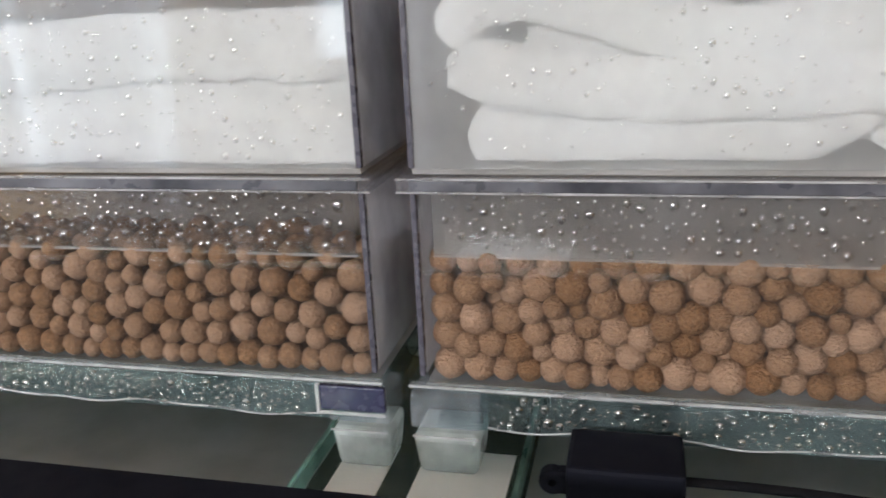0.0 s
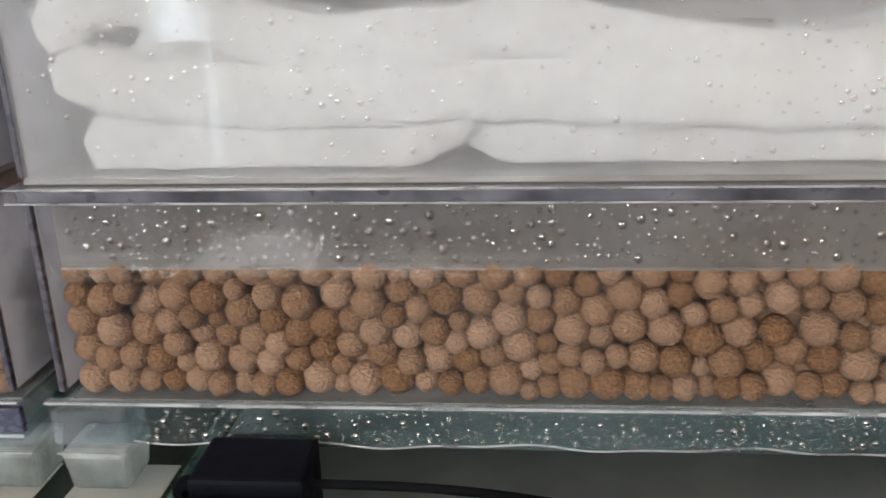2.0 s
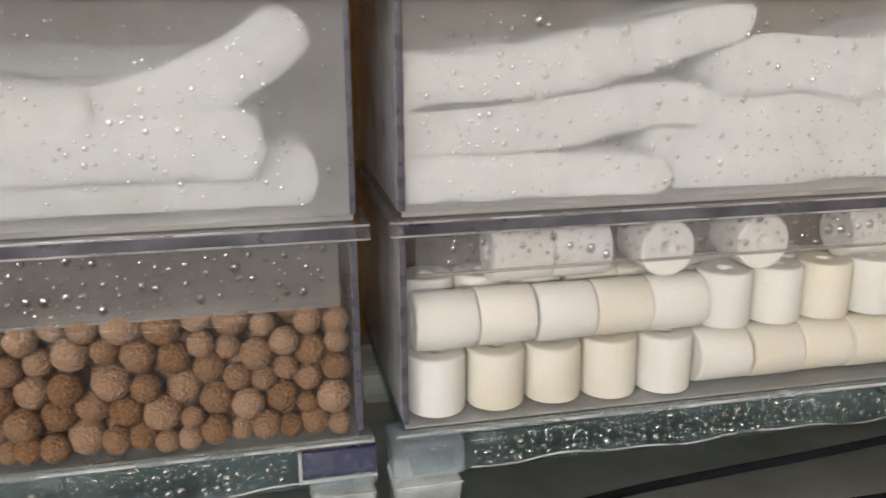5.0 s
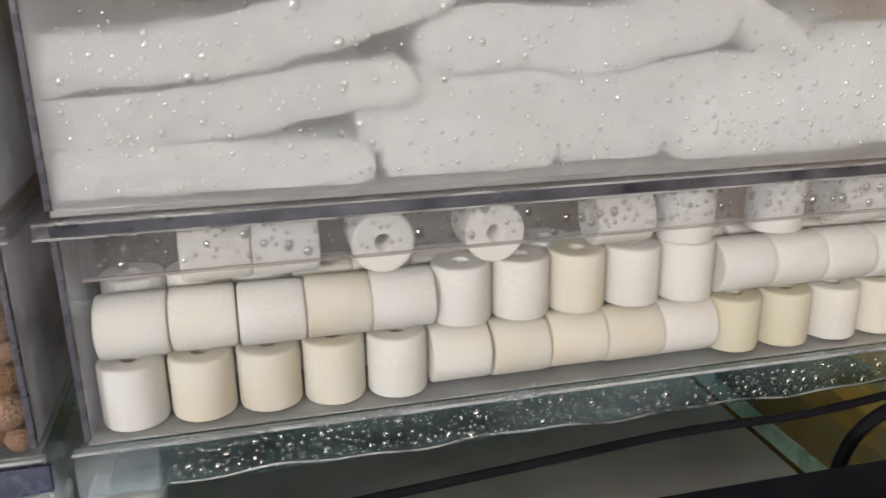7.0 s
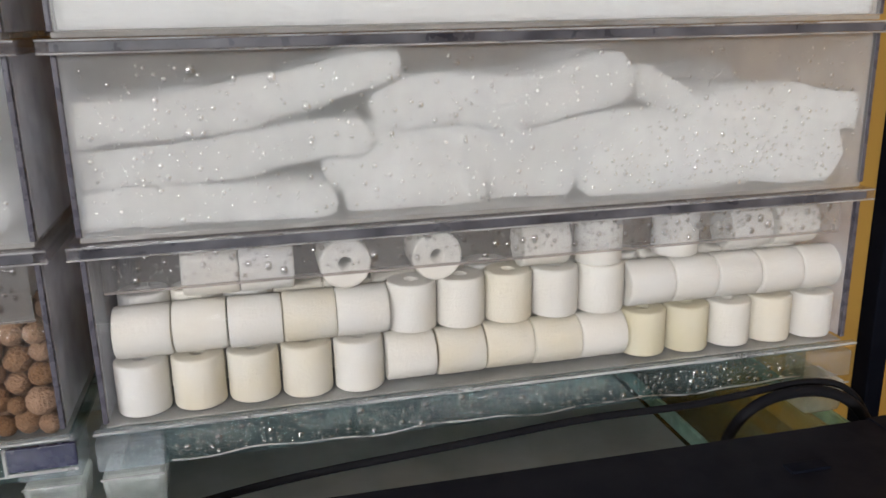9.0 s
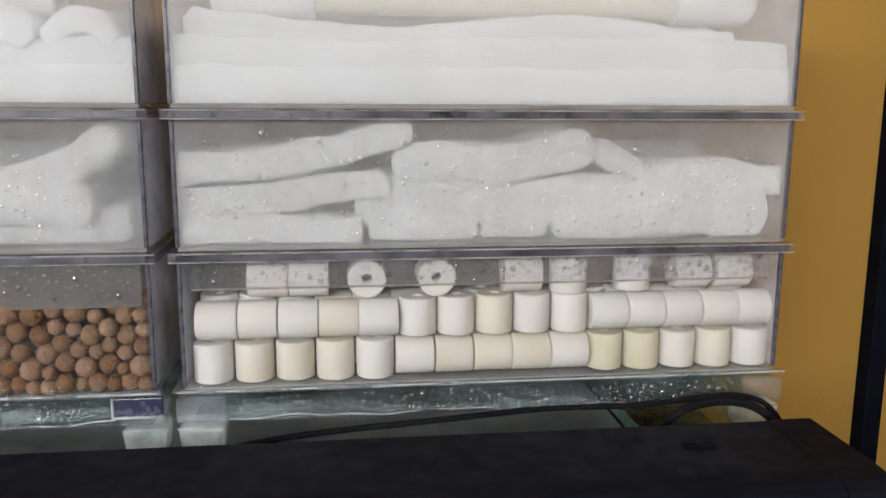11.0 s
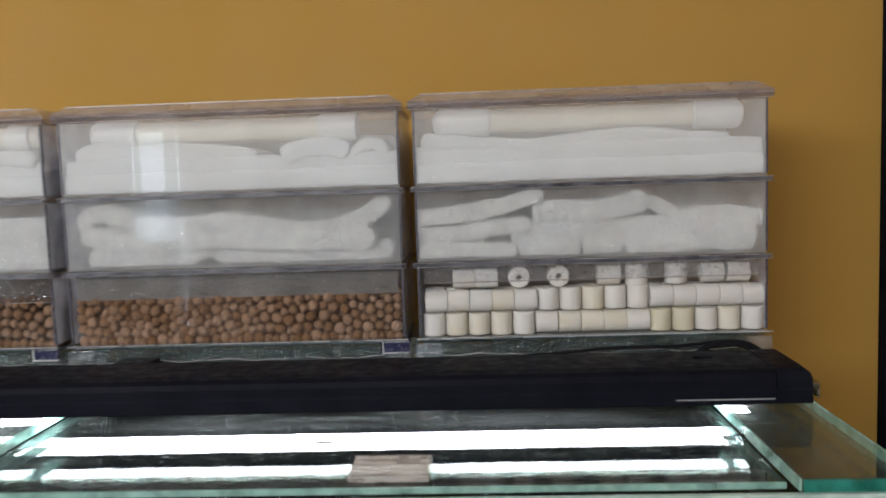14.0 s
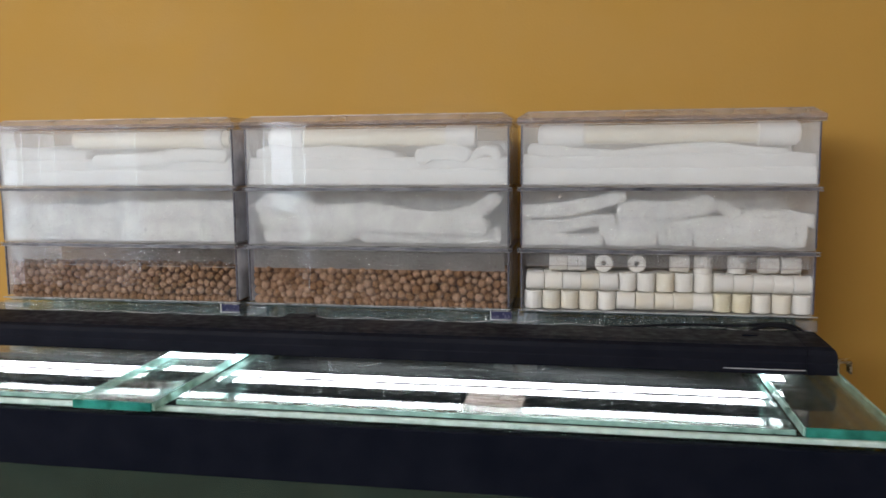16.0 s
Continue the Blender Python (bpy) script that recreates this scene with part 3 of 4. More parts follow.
TRAYS = {}
for c, x in COL.items():
    for r in range(3):
        zt = ROWZ[r + 1] if r < 2 else TOPZ
        e = tray(x, ROWZ[r], zt, (FRONT_LOW, FRONT, FRONT_TOP)[r], r < 2, 0.0007 if r == 0 else 0.0020, 0.0034 if r == 0 and c != "c" else 0.0)
        TRAYS[c, r] = e
    lid = empty("tray_lid", "clear shallow plastic lid with sloping edges on the top tray", "lid", "tray lids")
    bm = bmesh.new()
    lo = [bm.verts.new((xx, yy, TOPZ + 0.0002)) for xx, yy in ((x - 0.003, -0.003), (x + WIDTH + 0.003, -0.003), (x + WIDTH + 0.003, DEPTH + 0.003), (x - 0.003, DEPTH + 0.003))]
    mi = [bm.verts.new((v.co.x, v.co.y, TOPZ + 0.0032)) for v in lo]
    hi = [bm.verts.new((xx, yy, TOPZ + 0.0105)) for xx, yy in ((x + 0.008, 0.006), (x + WIDTH - 0.008, 0.006), (x + WIDTH - 0.008, DEPTH - 0.006), (x + 0.008, DEPTH - 0.006))]
    bm.faces.new(lo)
    bm.faces.new(hi)
    for p, q in ((lo, mi), (mi, hi)):
        for i in range(4):
            bm.faces.new((p[i], p[(i + 1) % 4], q[(i + 1) % 4], q[i]))
    part("top", bm, LIDM, lid)
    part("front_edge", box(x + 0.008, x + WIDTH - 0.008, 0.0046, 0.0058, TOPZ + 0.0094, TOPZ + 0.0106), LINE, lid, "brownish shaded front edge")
    part("lip", box(x - 0.0045, x + WIDTH + 0.0045, -0.0045, -0.0032, TOPZ - 0.004, TOPZ + 0.003, 0.0004), RIM, lid, "greyish front lip")

def foot_cup(x0, x1, y0, y1, z0, z1):
    """A hollow clear foot that narrows a little towards the ground, with rounded corners."""
    bm = box(x0, x1, y0, y1, z0, z1)
    cx, cy = (x0 + x1) / 2, (y0 + y1) / 2
    for v in bm.verts:
        if v.co.z < (z0 + z1) / 2:
            v.co.x, v.co.y = cx + (v.co.x - cx) * 0.86, cy + (v.co.y - cy) * 0.86
    bmesh.ops.bevel(bm, geom=bm.edges[:], offset=0.0028, segments=3, profile=0.5, affect="EDGES")
    return bm


# drip bases under the columns, on clear feet that stand on the glass braces
for c, x in COL.items():
    e = empty("drip_base", "clear plastic drip base under the filter column, wet inside", "filter base", "drip bases")
    part("front_panel", box(x + 0.022, x + WIDTH - 0.020, 0.0003, 0.0020, 1.2800, 1.2966), BASE_FRONT, e, "wet front panel")
    part("top_rim", box(x - 0.003, x + WIDTH + 0.003, -0.0045, -0.0016, 1.2968, 1.2988, 0.0005), BASE_RIM, e, "pale clear rim")
    part("rim_edge", box(x - 0.003, x + WIDTH + 0.003, -0.0052, -0.0046, 1.2978, 1.2986), GLINT, e, "painted bright glint along the base rim")
    part("deck", box(x + 0.0005, x + WIDTH - 0.0005, 0.0024, DEPTH - 0.0045, 1.2932, 1.2938), BASE_FRONT, e)
    part("floor_panel", box(x + 0.004, x + WIDTH - 0.004, 0.004, DEPTH - 0.004, 1.2775, 1.2797), BASE_FRONT, e)
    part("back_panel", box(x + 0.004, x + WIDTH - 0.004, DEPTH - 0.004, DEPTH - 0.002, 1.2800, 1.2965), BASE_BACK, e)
    for fx0, fx1 in ((x - 0.004, x + 0.0215), (x + WIDTH - 0.0195, x + WIDTH + 0.004)):
        for fy0, fy1 in ((-0.002, 0.020), (DEPTH - 0.024, DEPTH - 0.005)):
            cup = part("foot", foot_cup(fx0, fx1, fy0, fy1, 1.2602, 1.2772), CUP, e, "pale frosted hollow foot")
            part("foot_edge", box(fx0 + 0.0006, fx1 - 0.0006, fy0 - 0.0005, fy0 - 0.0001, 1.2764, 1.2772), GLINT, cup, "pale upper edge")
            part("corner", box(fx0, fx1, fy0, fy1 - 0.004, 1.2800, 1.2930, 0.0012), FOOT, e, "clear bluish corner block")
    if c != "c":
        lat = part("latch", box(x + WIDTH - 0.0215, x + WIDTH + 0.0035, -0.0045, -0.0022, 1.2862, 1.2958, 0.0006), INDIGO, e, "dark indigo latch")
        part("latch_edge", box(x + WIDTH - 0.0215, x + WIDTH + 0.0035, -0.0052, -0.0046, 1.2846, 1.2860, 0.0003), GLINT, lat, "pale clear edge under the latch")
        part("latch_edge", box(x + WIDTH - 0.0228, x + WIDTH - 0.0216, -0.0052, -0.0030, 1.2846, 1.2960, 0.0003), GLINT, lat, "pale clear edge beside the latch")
    droplets(e, x + 0.026, x + WIDTH - 0.026, 1.2815, 1.2925, 0.0002, 1300, 0.0019, 5 + ord(c), 14, DROPS_DARK)
    wl = []
    for i in range(34):
        s = i / 33
        wl.append((x + 0.024 + s * (WIDTH - 0.046), -0.0004, 1.2812 + 0.0009 * math.sin(s * 23 + ord(c)) + 0.0007 * math.sin(s * 51 + 2)))
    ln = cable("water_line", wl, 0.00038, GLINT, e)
    ln["label"] = "pale wavy water line"
rail = empty("glass_rail", "clear glass rail under the rear of the drip bases", "glass rail")
part("bar", box(-1.0, 0.69, 0.060, 0.075, 1.2602, 1.2770, 0.001), GLASS, rail)

# white pads added on the glass brace by the feet, for its lit patch
BRIGHT_PAD = solid("added_pad_white", (0.86, 0.88, 0.88), (0.80, 0.84, 0.84), 0.9, 60.0, 0.4, 500.0, 0.0004, spec=0.2)
for fx0, fx1 in ((-0.034, -0.0145), (-0.003, 0.0315)):
    bm = box(fx0, fx1, -0.056, 0.017, 1.25975, 1.26015, 0.0001)
    tagged(mesh_object("foam_strip", bm, BRIGHT_PAD), "added white pad that stands for the bright patch on the glass brace", "foam strip", "foam strips")


# ---- what lies in the trays ----
def pad(name, x, z, height, pts, thick, y0=0.006, y1=0.12, seed=0, n=46, k=6, label=""):
    """A soft slab of fleece: its middle line in the tray's cross-section, its thickness (shares of the tray's height), drawn out in depth."""
    off = Vector((seed * 3.7, seed * 1.3, seed * 2.1))
    pts = [(-0.07 if u == 0.0 else 1.07 if u == 1.0 else u, v) for u, v in pts]
    line = [Vector((x + 0.004 + u * (WIDTH - 0.008), z + 0.0026 + v * (height - 0.008))) for u, v in pts]
    lens = [0.0]
    for a, b in zip(line, line[1:]):
        lens.append(lens[-1] + (b - a).length)

    def at(s):
        d = s * lens[-1]
        for i in range(len(line) - 1):
            if d <= lens[i + 1] or i == len(line) - 2:
                f = (d - lens[i]) / (lens[i + 1] - lens[i])
                p0, p1 = line[max(i - 1, 0)], line[i]
                p2, p3 = line[i + 1], line[min(i + 2, len(line) - 1)]
                return 0.5 * ((2 * p1) + (p2 - p0) * f + (2 * p0 - 5 * p1 + 4 * p2 - p3) * f * f + (3 * p1 - p0 - 3 * p2 + p3) * f ** 3)

    ts = [0.5 - 0.5 * math.cos(math.pi * i / n) * 0.35 - 0.65 * (0.5 - i / n) for i in range(n + 1)]
    half = (1.10 if len(pts) > 4 else 1.0) * thick * height / 2
    zlo = z + 0.0026
    section = []
    for i, s in enumerate(ts):
        p, q = at(s), at(min(1, s + 0.01)) - at(max(0, s - 0.01))
        nrm = Vector((-q.y, q.x)).normalized()
        end = min(s, 1 - s) * lens[-1]
        r = half if end > half else half * math.sqrt(max(0.03, 1 - (1 - end / half) ** 2))
        r *= 1 + 0.12 * noise.noise(Vector((p.x * 45, p.y * 45, 0.3)) + off)
        section.append([(p + nrm * r * (2 * j / k - 1)) for j in range(k + 1)])
    bm = bmesh.new()

    def vert(p, y, shrink, mid):
        q = mid + (p - mid) * shrink
        w = Vector((q.x * 60, y * 60, q.y * 60)) + off
        w2 = Vector((q.x * 260, y * 260, q.y * 260)) + off
        d = 0.0016 * noise.noise(w) + 0.0007 * noise.noise(w * 2.3) + 0.0004 * noise.noise(w2)
        zz = max(zlo, q.y + d)
        return bm.verts.new((min(max(q.x, x + 0.0028), x + WIDTH - 0.0028), max(0.0036, y + 0.4 * d), zz))

    front = []
    for i, sec in enumerate(section):
        mid = (sec[0] + sec[-1]) / 2
        row = []
        for j, p in enumerate(sec):
            edge = abs(2 * j / k - 1)
            row.append(vert(p, y0 + 0.0024 * edge ** 3, 1.0, mid))
        front.append(row)
    for i in range(n):
        for j in range(k):
            bm.faces.new((front[i][j], front[i + 1][j], front[i + 1][j + 1], front[i][j + 1]))
    loop = [front[i][0] for i in range(n + 1)] + [front[n][j] for j in range(1, k + 1)] + [front[i][k] for i in range(n - 1, -1, -1)] + [front[0][j] for j in range(k - 1, 0, -1)]
    prev = loop
    for step in range(1, 7):
        y = y0 + 0.006 + (y1 - y0 - 0.006) * (step / 6) ** 1.4
        cur = []
        for v in loop:
            w = Vector((v.co.x * 50, y * 50, v.co.z * 50)) + off
            cur.append(bm.verts.new((v.co.x, y, max(zlo, v.co.z + 0.0025 * noise.noise(w)))))
        for i in range(len(loop)):
            j = (i + 1) % len(loop)
            bm.faces.new((prev[i], prev[j], cur[j], cur[i]))
        prev = cur
    bm.faces.new(prev)
    ob = mesh_object(name, bm, FLEECE, smooth=True)
    return tagged(ob, label or "white fibrous filter fleece pad folded inside a clear tray", "filter pad", "filter fleece pads")


H2, H3 = 0.073, 0.078
PADS = {
    ("c", 1): [
        ([(0.0, 0.10), (0.12, 0.12), (0.2, 0.09), (0.285, 0.07)], 0.20), ([(0.295, 0.11), (0.475, 0.10)], 0.24), ([(0.483, 0.11), (0.60, 0.10)], 0.24),
        ([(0.605, 0.14), (0.8, 0.24), (0.985, 0.20)], 0.42), ([(0.0, 0.345), (0.1, 0.35), (0.2, 0.41), (0.33, 0.47)], 0.21),
        ([(0.272, 0.25), (0.38, 0.34), (0.5, 0.30), (0.62, 0.31), (0.76, 0.34)], 0.34), ([(0.0, 0.61), (0.1, 0.63), (0.2, 0.70), (0.3, 0.83), (0.365, 0.95)], 0.20),
        ([(0.335, 0.65), (0.42, 0.66), (0.5, 0.63), (0.56, 0.65), (0.62, 0.72), (0.675, 0.79)], 0.26), ([(0.68, 0.80), (0.72, 0.66), (0.765, 0.52)], 0.19),
        ([(0.755, 0.46), (0.85, 0.51), (1.0, 0.46)], 0.26)],
    ("b", 1): [
        ([(0.03, 0.52), (0.06, 0.46), (0.14, 0.39), (0.24, 0.35), (0.36, 0.38), (0.5, 0.37), (0.66, 0.34), (0.80, 0.34), (0.93, 0.31)], 0.25),
        ([(0.045, 0.15), (0.12, 0.12), (0.25, 0.135), (0.345, 0.14), (0.385, 0.20), (0.425, 0.30)], 0.25), ([(0.415, 0.30), (0.45, 0.20), (0.49, 0.14), (0.7, 0.135), (0.98, 0.135)], 0.27),
        ([(0.035, 0.58), (0.05, 0.76), (0.10, 0.83), (0.16, 0.76), (0.23, 0.64), (0.31, 0.57), (0.40, 0.62), (0.48, 0.66), (0.56, 0.58), (0.66, 0.50), (0.78, 0.46)], 0.22),
        ([(0.72, 0.42), (0.82, 0.52), (0.90, 0.66), (0.968, 0.93)], 0.23), ([(0.10, 0.56), (0.3, 0.46), (0.5, 0.52), (0.7, 0.40), (0.86, 0.40)], 0.26)],
    ("a", 1): [
        ([(0.0, 0.13), (0.3, 0.12), (0.6, 0.14), (1.0, 0.12)], 0.34), ([(0.0, 0.37), (0.2, 0.36), (0.40, 0.38), (0.60, 0.34), (0.8, 0.36), (1.0, 0.37)], 0.30),
        ([(0.0, 0.60), (0.2, 0.58), (0.34, 0.56), (0.47, 0.50)], 0.25), ([(0.44, 0.60), (0.6, 0.58), (0.8, 0.62), (1.0, 0.60)], 0.32)],
    ("c", 2): [
        ([(0.0, 0.12), (0.5, 0.12), (1.0, 0.12)], 0.27), ([(0.0, 0.34), (0.3, 0.32), (0.6, 0.36), (1.0, 0.33)], 0.26),
        ([(0.01, 0.60), (0.05, 0.56), (0.2, 0.50), (0.35, 0.46), (0.47, 0.50), (0.6, 0.56), (0.75, 0.52), (0.92, 0.44)], 0.19)],
    ("b", 2): [
        ([(0.0, 0.12), (0.5, 0.12), (1.0, 0.12)], 0.27), ([(0.0, 0.34), (0.3, 0.34), (0.6, 0.31), (1.0, 0.33)], 0.26),
        ([(0.02, 0.48), (0.08, 0.58), (0.2, 0.53), (0.35, 0.54), (0.5, 0.46), (0.58, 0.42)], 0.22), ([(0.66, 0.42), (0.72, 0.55), (0.80, 0.56), (0.86, 0.46)], 0.24),
        ([(0.87, 0.44), (0.91, 0.57), (0.95, 0.56), (0.97, 0.42)], 0.17)],
    ("a", 2): [
        ([(0.0, 0.12), (0.5, 0.12), (1.0, 0.12)], 0.27), ([(0.0, 0.34), (0.3, 0.32), (0.6, 0.33), (1.0, 0.34)], 0.26),
        ([(0.0, 0.58), (0.2, 0.57), (0.36, 0.48)], 0.22), ([(0.40, 0.44), (0.5, 0.44), (0.66, 0.47), (0.8, 0.54), (0.98, 0.52)], 0.2)],
}
for (c, r), pads in PADS.items():
    h = H2 if r == 1 else H3
    for i, (pts, th) in enumerate(pads):
        pad("filter_pad", COL[c], ROWZ[r], h, pts, th, y0=0.0046 + 0.0042 * ((i * 7) % 3), y1=0.06 + 0.007 * (i % 4), seed=i + 10 * r + ord(c))
    pad("filter_pad", COL[c], ROWZ[r], h, [(0.02, 0.48), (0.3, 0.52), (0.7, 0.48), (0.98, 0.5)], 0.5, y0=0.088, y1=0.115, seed=77 + r + ord(c), label="white thick filter fleece pad at the back of a tray")


def spray_bar(x, u0, u1, coup):
    e = empty("spray_pipe", "white plastic spray pipe lying on the fleece in the top tray", "pipe", "spray pipes")
    z, y = 1.5072, 0.030

    def turned(r0, length, at, bore):
        bm = lathe([(bore, 0), (r0 - 0.0008, 0), (r0, 0.0008), (r0, length - 0.0008), (r0 - 0.0008, length), (bore, length)], 28, hole=True)
        bmesh.ops.transform(bm, matrix=Matrix.Translation((at, y, z)) @ Matrix.Rotation(radians(90), 4, "Y"), verts=bm.verts)
        return bm

    part("pipe", turned(0.0112, (u1 - u0) * WIDTH, x + u0 * WIDTH, 0.009), PVC, e, "cream plastic pipe", smooth=False)
    for a, b in coup:
        part("coupling", turned(0.0142, (b - a) * WIDTH, x + a * WIDTH, 0.0113), PVC_W, e, "white coupling sleeve")
        if a < 0.1:
            cap = lathe([(0.004, -0.007), (0.010, -0.005), (0.0134, 0.0), (0.0134, 0.002)], 24)
            bmesh.ops.transform(cap, matrix=Matrix.Translation((x + a * WIDTH, y, z)) @ Matrix.Rotation(radians(90), 4, "Y"), verts=cap.verts)
            part("end_cap", cap, PVC_W, e, "rounded white end cap", smooth=True)
    return e


spray_bar(COL["a"], 0.29, 0.96, [(0.86, 0.93)])
spray_bar(COL["b"], 0.10, 0.86, [(0.085, 0.21), (0.76, 0.87)])
spray_bar(COL["c"], 0.08, 0.95, [(0.075, 0.22), (0.81, 0.94)])


# clay balls: layers that settle against the front panel
def settle(x0, x1, z0, z1, count, rmin, rmax, seed):
    rng = np.random.RandomState(seed)
    r = rng.uniform(rmin, rmax, count)
    r[rng.rand(count) < 0.12] *= 0.78
    p = np.stack([rng.uniform(x0, x1, count), rng.uniform(z0, z1 + 0.012, count)], 1)
    lim = np.stack([r, r], 1)
    for it in range(260):
        p[:, 1] -= 0.00022 * (1 - it / 300)
        d = p[:, None] - p[None]
        dist = np.sqrt((d ** 2).sum(-1)) + 1e-9
        over = np.clip((r[:, None] + r[None]) * 1.0 - dist, 0, None)
        np.fill_diagonal(over, 0)
        p += (d / dist[..., None] * over[..., None]).sum(1) * 0.35
        p[:, 0] = np.clip(p[:, 0], x0 + r, x1 - r)
        p[:, 1] = np.clip(p[:, 1], z0 + r, z1 - 0.3 * r)
    return p, r


def ball_mesh(seed, fine=2):
    bm = bmesh.new()
    bmesh.ops.create_icosphere(bm, subdivisions=fine, radius=1.0)
    for v in bm.verts:
        v.co *= 1 + 0.07 * noise.noise(v.co * 1.6 + Vector((seed * 5, 0, 0))) + 0.04 * noise.noise(v.co * 4 + Vector((seed * 9, 2, 0))) - 0.05 * max(0, noise.noise(v.co * 7 + Vector((seed, 5, 0))))
    return bm


BALLS = []
for s in range(8):
    bm = ball_mesh(s, 3)
    me = bpy.data.meshes.new("clay_ball")
    bm.to_mesh(me)
    bm.free()
    for p in me.polygons:
        p.use_smooth = True
    me.materials.append(CLAY)
    BALLS.append(me)


def heap(name, x, layers, seed, label):
    """The balls further back in a tray, too many to count."""
    rnd = random.Random(seed)
    verts, faces = [], []
    base = []
    for s in range(4):
        bm = ball_mesh(s + 20)
        base.append(([v.co.copy() for v in bm.verts], [[v.index for v in f.verts] for f in bm.faces]))
        bm.free()
    for li, y in enumerate(layers):
        p, r = settle(x + 0.003, x + WIDTH - 0.003, 1.2951, 1.3425, 184, 0.0042, 0.0066, seed + li)
        for (px, pz), rr in zip(p, r):
            vs, fs = rnd.choice(base)
            k = len(verts)
            m = Euler((rnd.uniform(0, 6), rnd.uniform(0, 6), rnd.uniform(0, 6))).to_matrix()
            yy = y + rr + rnd.uniform(0, 0.002)
            verts += [tuple(m @ v * rr + Vector((px, yy, pz))) for v in vs]
            faces += [[i + k for i in f] for f in fs]
    me = bpy.data.meshes.new(name)
    me.from_pydata(verts, [], faces)
    for p in me.polygons:
        p.use_smooth = True
    me.materials.append(CLAY_S)
    return tagged(new(name, me), label, "clay balls", kind="stuff")


rnd = random.Random(4)
P, R = settle(0.003, WIDTH - 0.003, 1.2951, 1.3425, 184, 0.0042, 0.0066, 11)
for i, ((px, pz), rr) in enumerate(zip(P, R)):
    ob = new("clay_ball", BALLS[i % 8])
    ob.matrix_world = Matrix.LocRotScale((px, 0.0026 + rr + rnd.uniform(0, 0.0055), pz), Euler((rnd.uniform(0, 6), rnd.uniform(0, 6), rnd.uniform(0, 6))), (rr, rr, rr))
    tagged(ob, "round beige fired clay ball lying in the bottom tray", "clay ball", "clay balls against the front")
heap("clay_ball_heap", COL["b"], (0.0125, 0.022, 0.032), 31, "heap of beige clay balls filling the tray")
heap("clay_ball_heap", COL["a"], (0.0026, 0.0125, 0.022, 0.032), 51, "heap of beige and brown clay balls filling the tray")

# ceramic rings: two rows against the front panel and a loose row on top
RR, RL, RH = 0.0107, 0.0217, 0.0032
bm = lathe([(RH, -RL / 2), (RR - 0.0012, -RL / 2), (RR - 0.0003, -RL / 2 + 0.0004), (RR, -RL / 2 + 0.0013), (RR, RL / 2 - 0.0013), (RR - 0.0003, RL / 2 - 0.0004), (RR - 0.0012, RL / 2), (RH, RL / 2)], 28, hole=True)
ring_me = bpy.data.meshes.new("ceramic_ring")
bmesh.ops.recalc_face_normals(bm, faces=bm.faces)
bm.to_mesh(ring_me)
bm.free()
ring_me.materials.append(CERAMIC)
for p in ring_me.polygons:
    p.use_smooth = abs(p.normal.z) < 0.3
old_me = ring_me.copy()
old_me.materials[0] = CERAMIC_OLD
cream_me = ring_me.copy()
cream_me.materials[0] = CERAMIC_CREAM
UP, ALONG, END = (0, 0, 0), (0, 90, 0), (90, 0, 0)


def ring(x, y, z, turn, yaw=0.0, label="cream white hollow ceramic ring packed in the bottom tray", mesh=None):
    ob = new("ceramic_ring", mesh or ring_me)
    ob.matrix_world = pose(x, y, z, *turn) @ pose(0, 0, 0, 0, 0, yaw) @ Matrix.Diagonal((1, 1, rnd.uniform(0.97, 1.03), 1))
    return tagged(ob, label, "ceramic ring", "ceramic filter rings")


CX = COL["c"]
for i in range(15):
    px = CX + 0.0146 + i * 0.02212
    turn = ALONG if 5 <= i <= 9 else UP
    ring(px, 0.0142 + rnd.uniform(0, 0.0012), 1.2984 + RL / 2 + 0.0004, turn, rnd.uniform(0, 360), *(("yellowed hollow ceramic ring packed in the bottom tray", old_me) if i in (10, 11) else ("cream hollow ceramic ring packed in the bottom tray", cream_me) if i in (1, 2, 3, 6, 7, 8, 13) else ()))
    turn2 = UP if 5 <= i <= 9 else ALONG
    ring(px + 0.0028 * (1 - i / 15), 0.0145 + rnd.uniform(0, 0.0015) + (0.001 if turn2 == UP else 0), 1.3208 + RL / 2 + (0.0003 if turn2 == ALONG else 0.0010), turn2, rnd.uniform(0, 360), *(("cream hollow ceramic ring packed in the bottom tray", cream_me) if i in (3, 7) else ()))
for u, turn in ((0.135, ALONG), (0.201, ALONG), (0.295, END), (0.410, END), (0.557, ALONG), (0.639, UP), (0.753, UP), (0.855, ALONG), (0.928, ALONG)):
    ring(CX + u * WIDTH, 0.0176 + rnd.uniform(0, 0.001), 1.3440 + RL / 2 * 0.99, turn, rnd.uniform(0, 360), "cream white ceramic ring lying loose on the packed rows")


def ring_heap():
    src_v = [v.co.copy() for v in ring_me.vertices]
    src_f = [list(p.vertices) for p in ring_me.polygons]
    verts, faces = [], []
    r2 = random.Random(9)
    for row in range(2):
        for i in range(15):
            m = pose(CX + 0.0155 + i * 0.0216, 0.0375 + row * 0.0005, 1.3098 + row * 0.0217, *(UP if r2.random() < 0.5 else ALONG))
            k = len(verts)
            verts += [tuple(m @ v) for v in src_v]
            faces += [[j + k for j in f] for f in src_f]
    me = bpy.data.meshes.new("ceramic_ring_heap")
    me.from_pydata(verts, [], faces)
    me.materials.append(CERAMIC_S)
    tagged(new("ceramic_ring_heap", me), "cream ceramic rings packed behind the front rows", "ceramic rings", kind="stuff")


ring_heap()

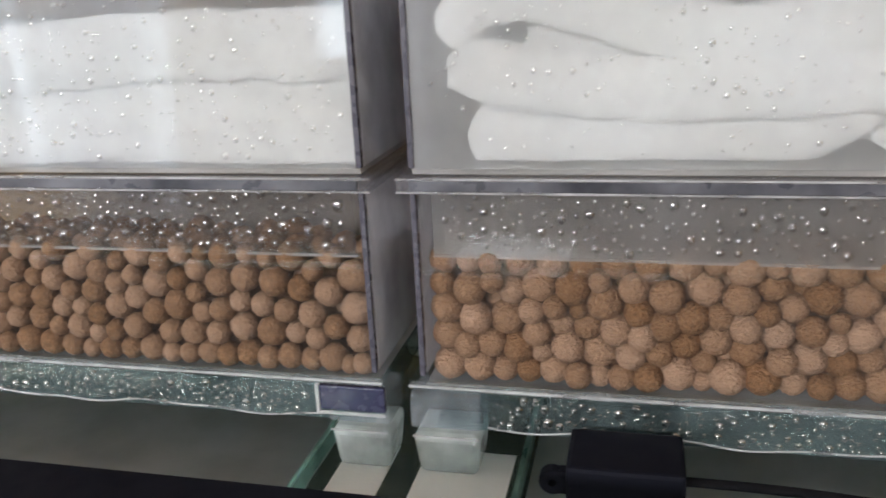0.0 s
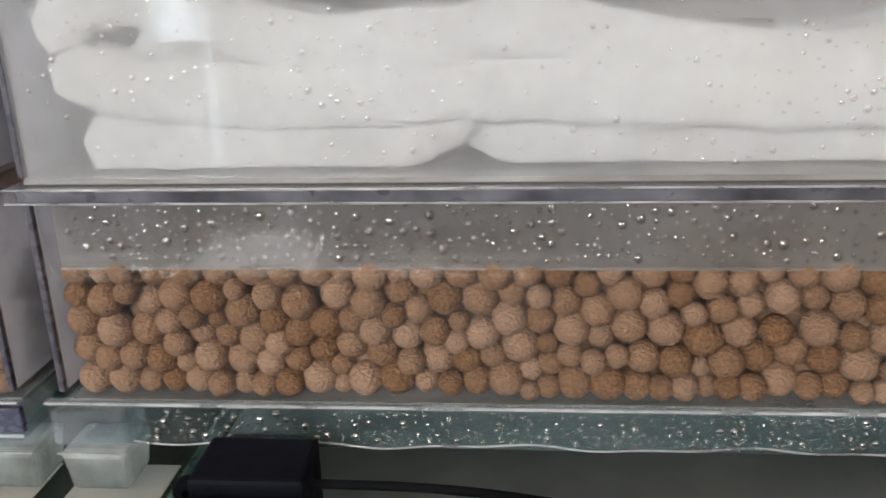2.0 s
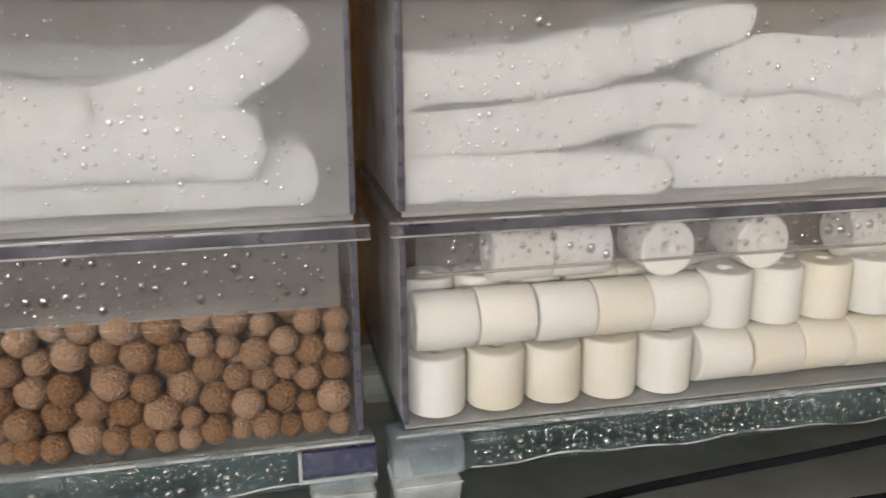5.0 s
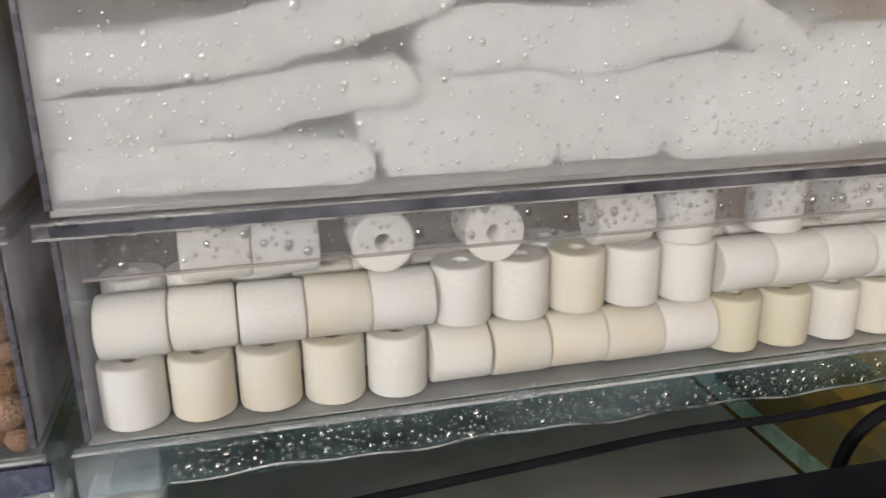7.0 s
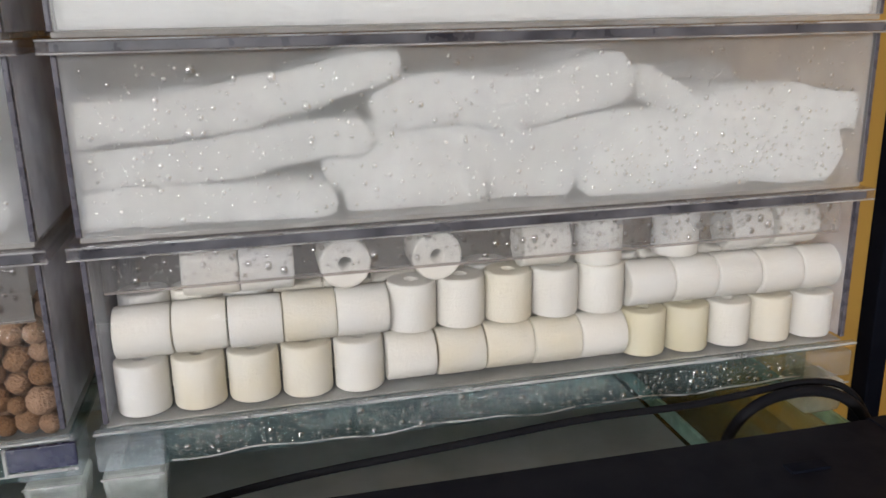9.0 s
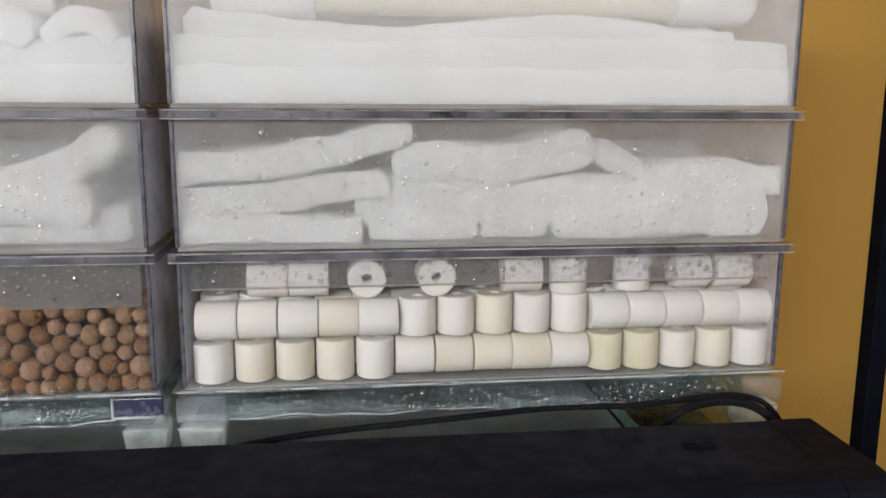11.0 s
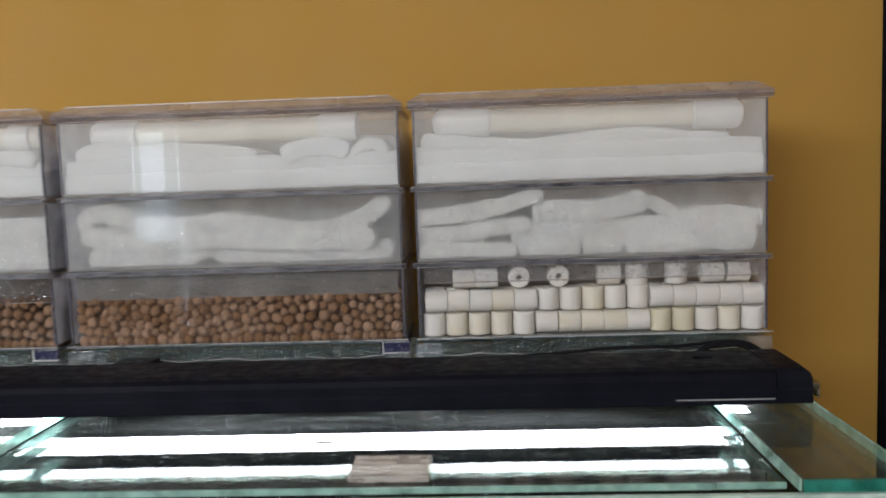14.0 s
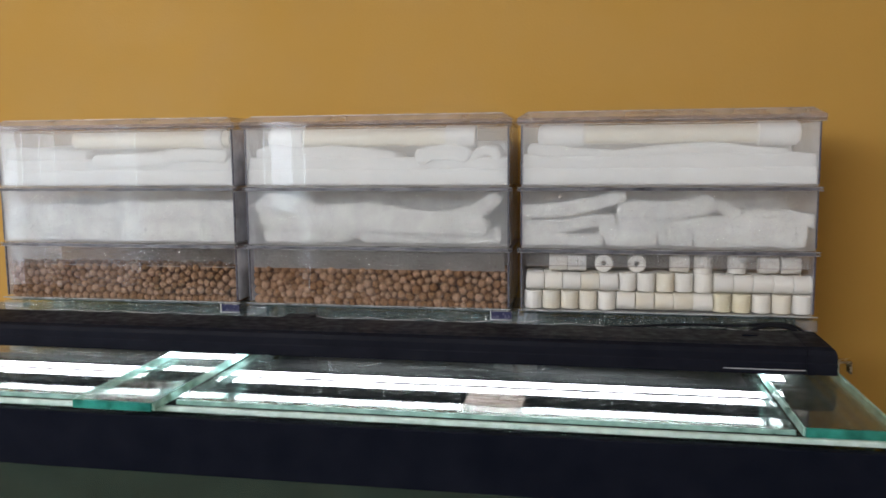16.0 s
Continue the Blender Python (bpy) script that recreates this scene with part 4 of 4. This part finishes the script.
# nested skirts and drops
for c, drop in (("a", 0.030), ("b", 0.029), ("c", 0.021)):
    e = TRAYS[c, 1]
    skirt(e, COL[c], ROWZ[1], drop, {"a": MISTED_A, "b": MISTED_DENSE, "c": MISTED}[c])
    x = COL[c]
    big = {"a": 0.0026, "b": 0.0020, "c": 0.0020}[c]
    droplets(e, x + 0.010, x + WIDTH - 0.01, ROWZ[1] - drop + 0.002, ROWZ[1] - 0.006, 0.0050, {"a": 2200, "b": 1500, "c": 900}[c], big, 3 + ord(c), {"a": 24, "b": 22, "c": 16}[c], DROPS_DARK)
    part("water_edge", box(x + 0.006, x + WIDTH - 0.006, 0.0050, 0.0064, ROWZ[1] - drop - 0.0010, ROWZ[1] - drop - 0.0001), LIDM, e, "pale lower edge of the skirt")
for c, r, n, big in (("c", 1, 1500, 0.0012), ("c", 2, 60, 0.0009), ("b", 1, 620, 0.0012), ("b", 2, 40, 0.0008), ("a", 1, 1100, 0.0014), ("a", 2, 40, 0.0009)):
    x = COL[c]
    droplets(TRAYS[c, r], x + 0.006, x + WIDTH - 0.006, ROWZ[r] + 0.006, ROWZ[r] + 0.064, -0.0002, n, big, 40 + r + ord(c), 7)

droplets(TRAYS["c", 1], COL["c"] + 0.03, COL["c"] + 0.16, ROWZ[1] + 0.02, ROWZ[1] + 0.062, -0.0002, 26, 0.0024, 91, 9)

# mains adapter and cables behind the hood
ad = empty("power_adapter", "black plug-in power adapter lying behind the light hood", "power adapter")
part("body", box(0.0540, 0.0908, -0.030, -0.0045, 1.2600, 1.2865, 0.0015), BLACK, ad)
lug = lathe([(0.0014, 0.0), (0.0042, 0.0), (0.0046, 0.0006), (0.0046, 0.0044), (0.0042, 0.005), (0.0014, 0.005)], 20, hole=True)
bmesh.ops.transform(lug, matrix=Matrix.Translation((0.0490, -0.016, 1.2745)) @ Matrix.Rotation(radians(90), 4, "X"), verts=lug.verts)
part("lug", lug, BLACK, ad, "black screw lug")
part("arm", box(0.0510, 0.0538, -0.0208, -0.0162, 1.2705, 1.2788, 0.0005), BLACK, ad)
lead = cable("cable", [(0.0909, -0.018, 1.2775), (0.12, -0.020, 1.2790), (0.15, -0.022, 1.2785), (0.19, -0.026, 1.2740), (0.25, -0.036, 1.2650), (0.32, -0.042, 1.2660), (0.36, -0.036, 1.2770), (0.41, -0.03, 1.2828), (0.459, -0.03, 1.2856), (0.505, -0.03, 1.2890), (0.542, -0.03, 1.2920), (0.58, -0.03, 1.2905), (0.607, -0.03, 1.2922), (0.634, -0.03, 1.2955), (0.650, -0.03, 1.2945), (0.666, -0.03, 1.2890), (0.674, -0.032, 1.2740), (0.676, -0.036, 1.2620)], 0.0016, RUBBER)
tagged(lead, "thin black mains cable running along behind the hood", "cable")
loop = cable("cable", [(0.596, -0.038, 1.2622), (0.599, -0.036, 1.2760), (0.607, -0.035, 1.2870), (0.622, -0.035, 1.2935), (0.642, -0.036, 1.2945), (0.658, -0.038, 1.2890), (0.667, -0.041, 1.2780), (0.669, -0.043, 1.2622)], 0.0025, RUBBER)
tagged(loop, "thick black cable bent in an arch at the hood's end", "cable")
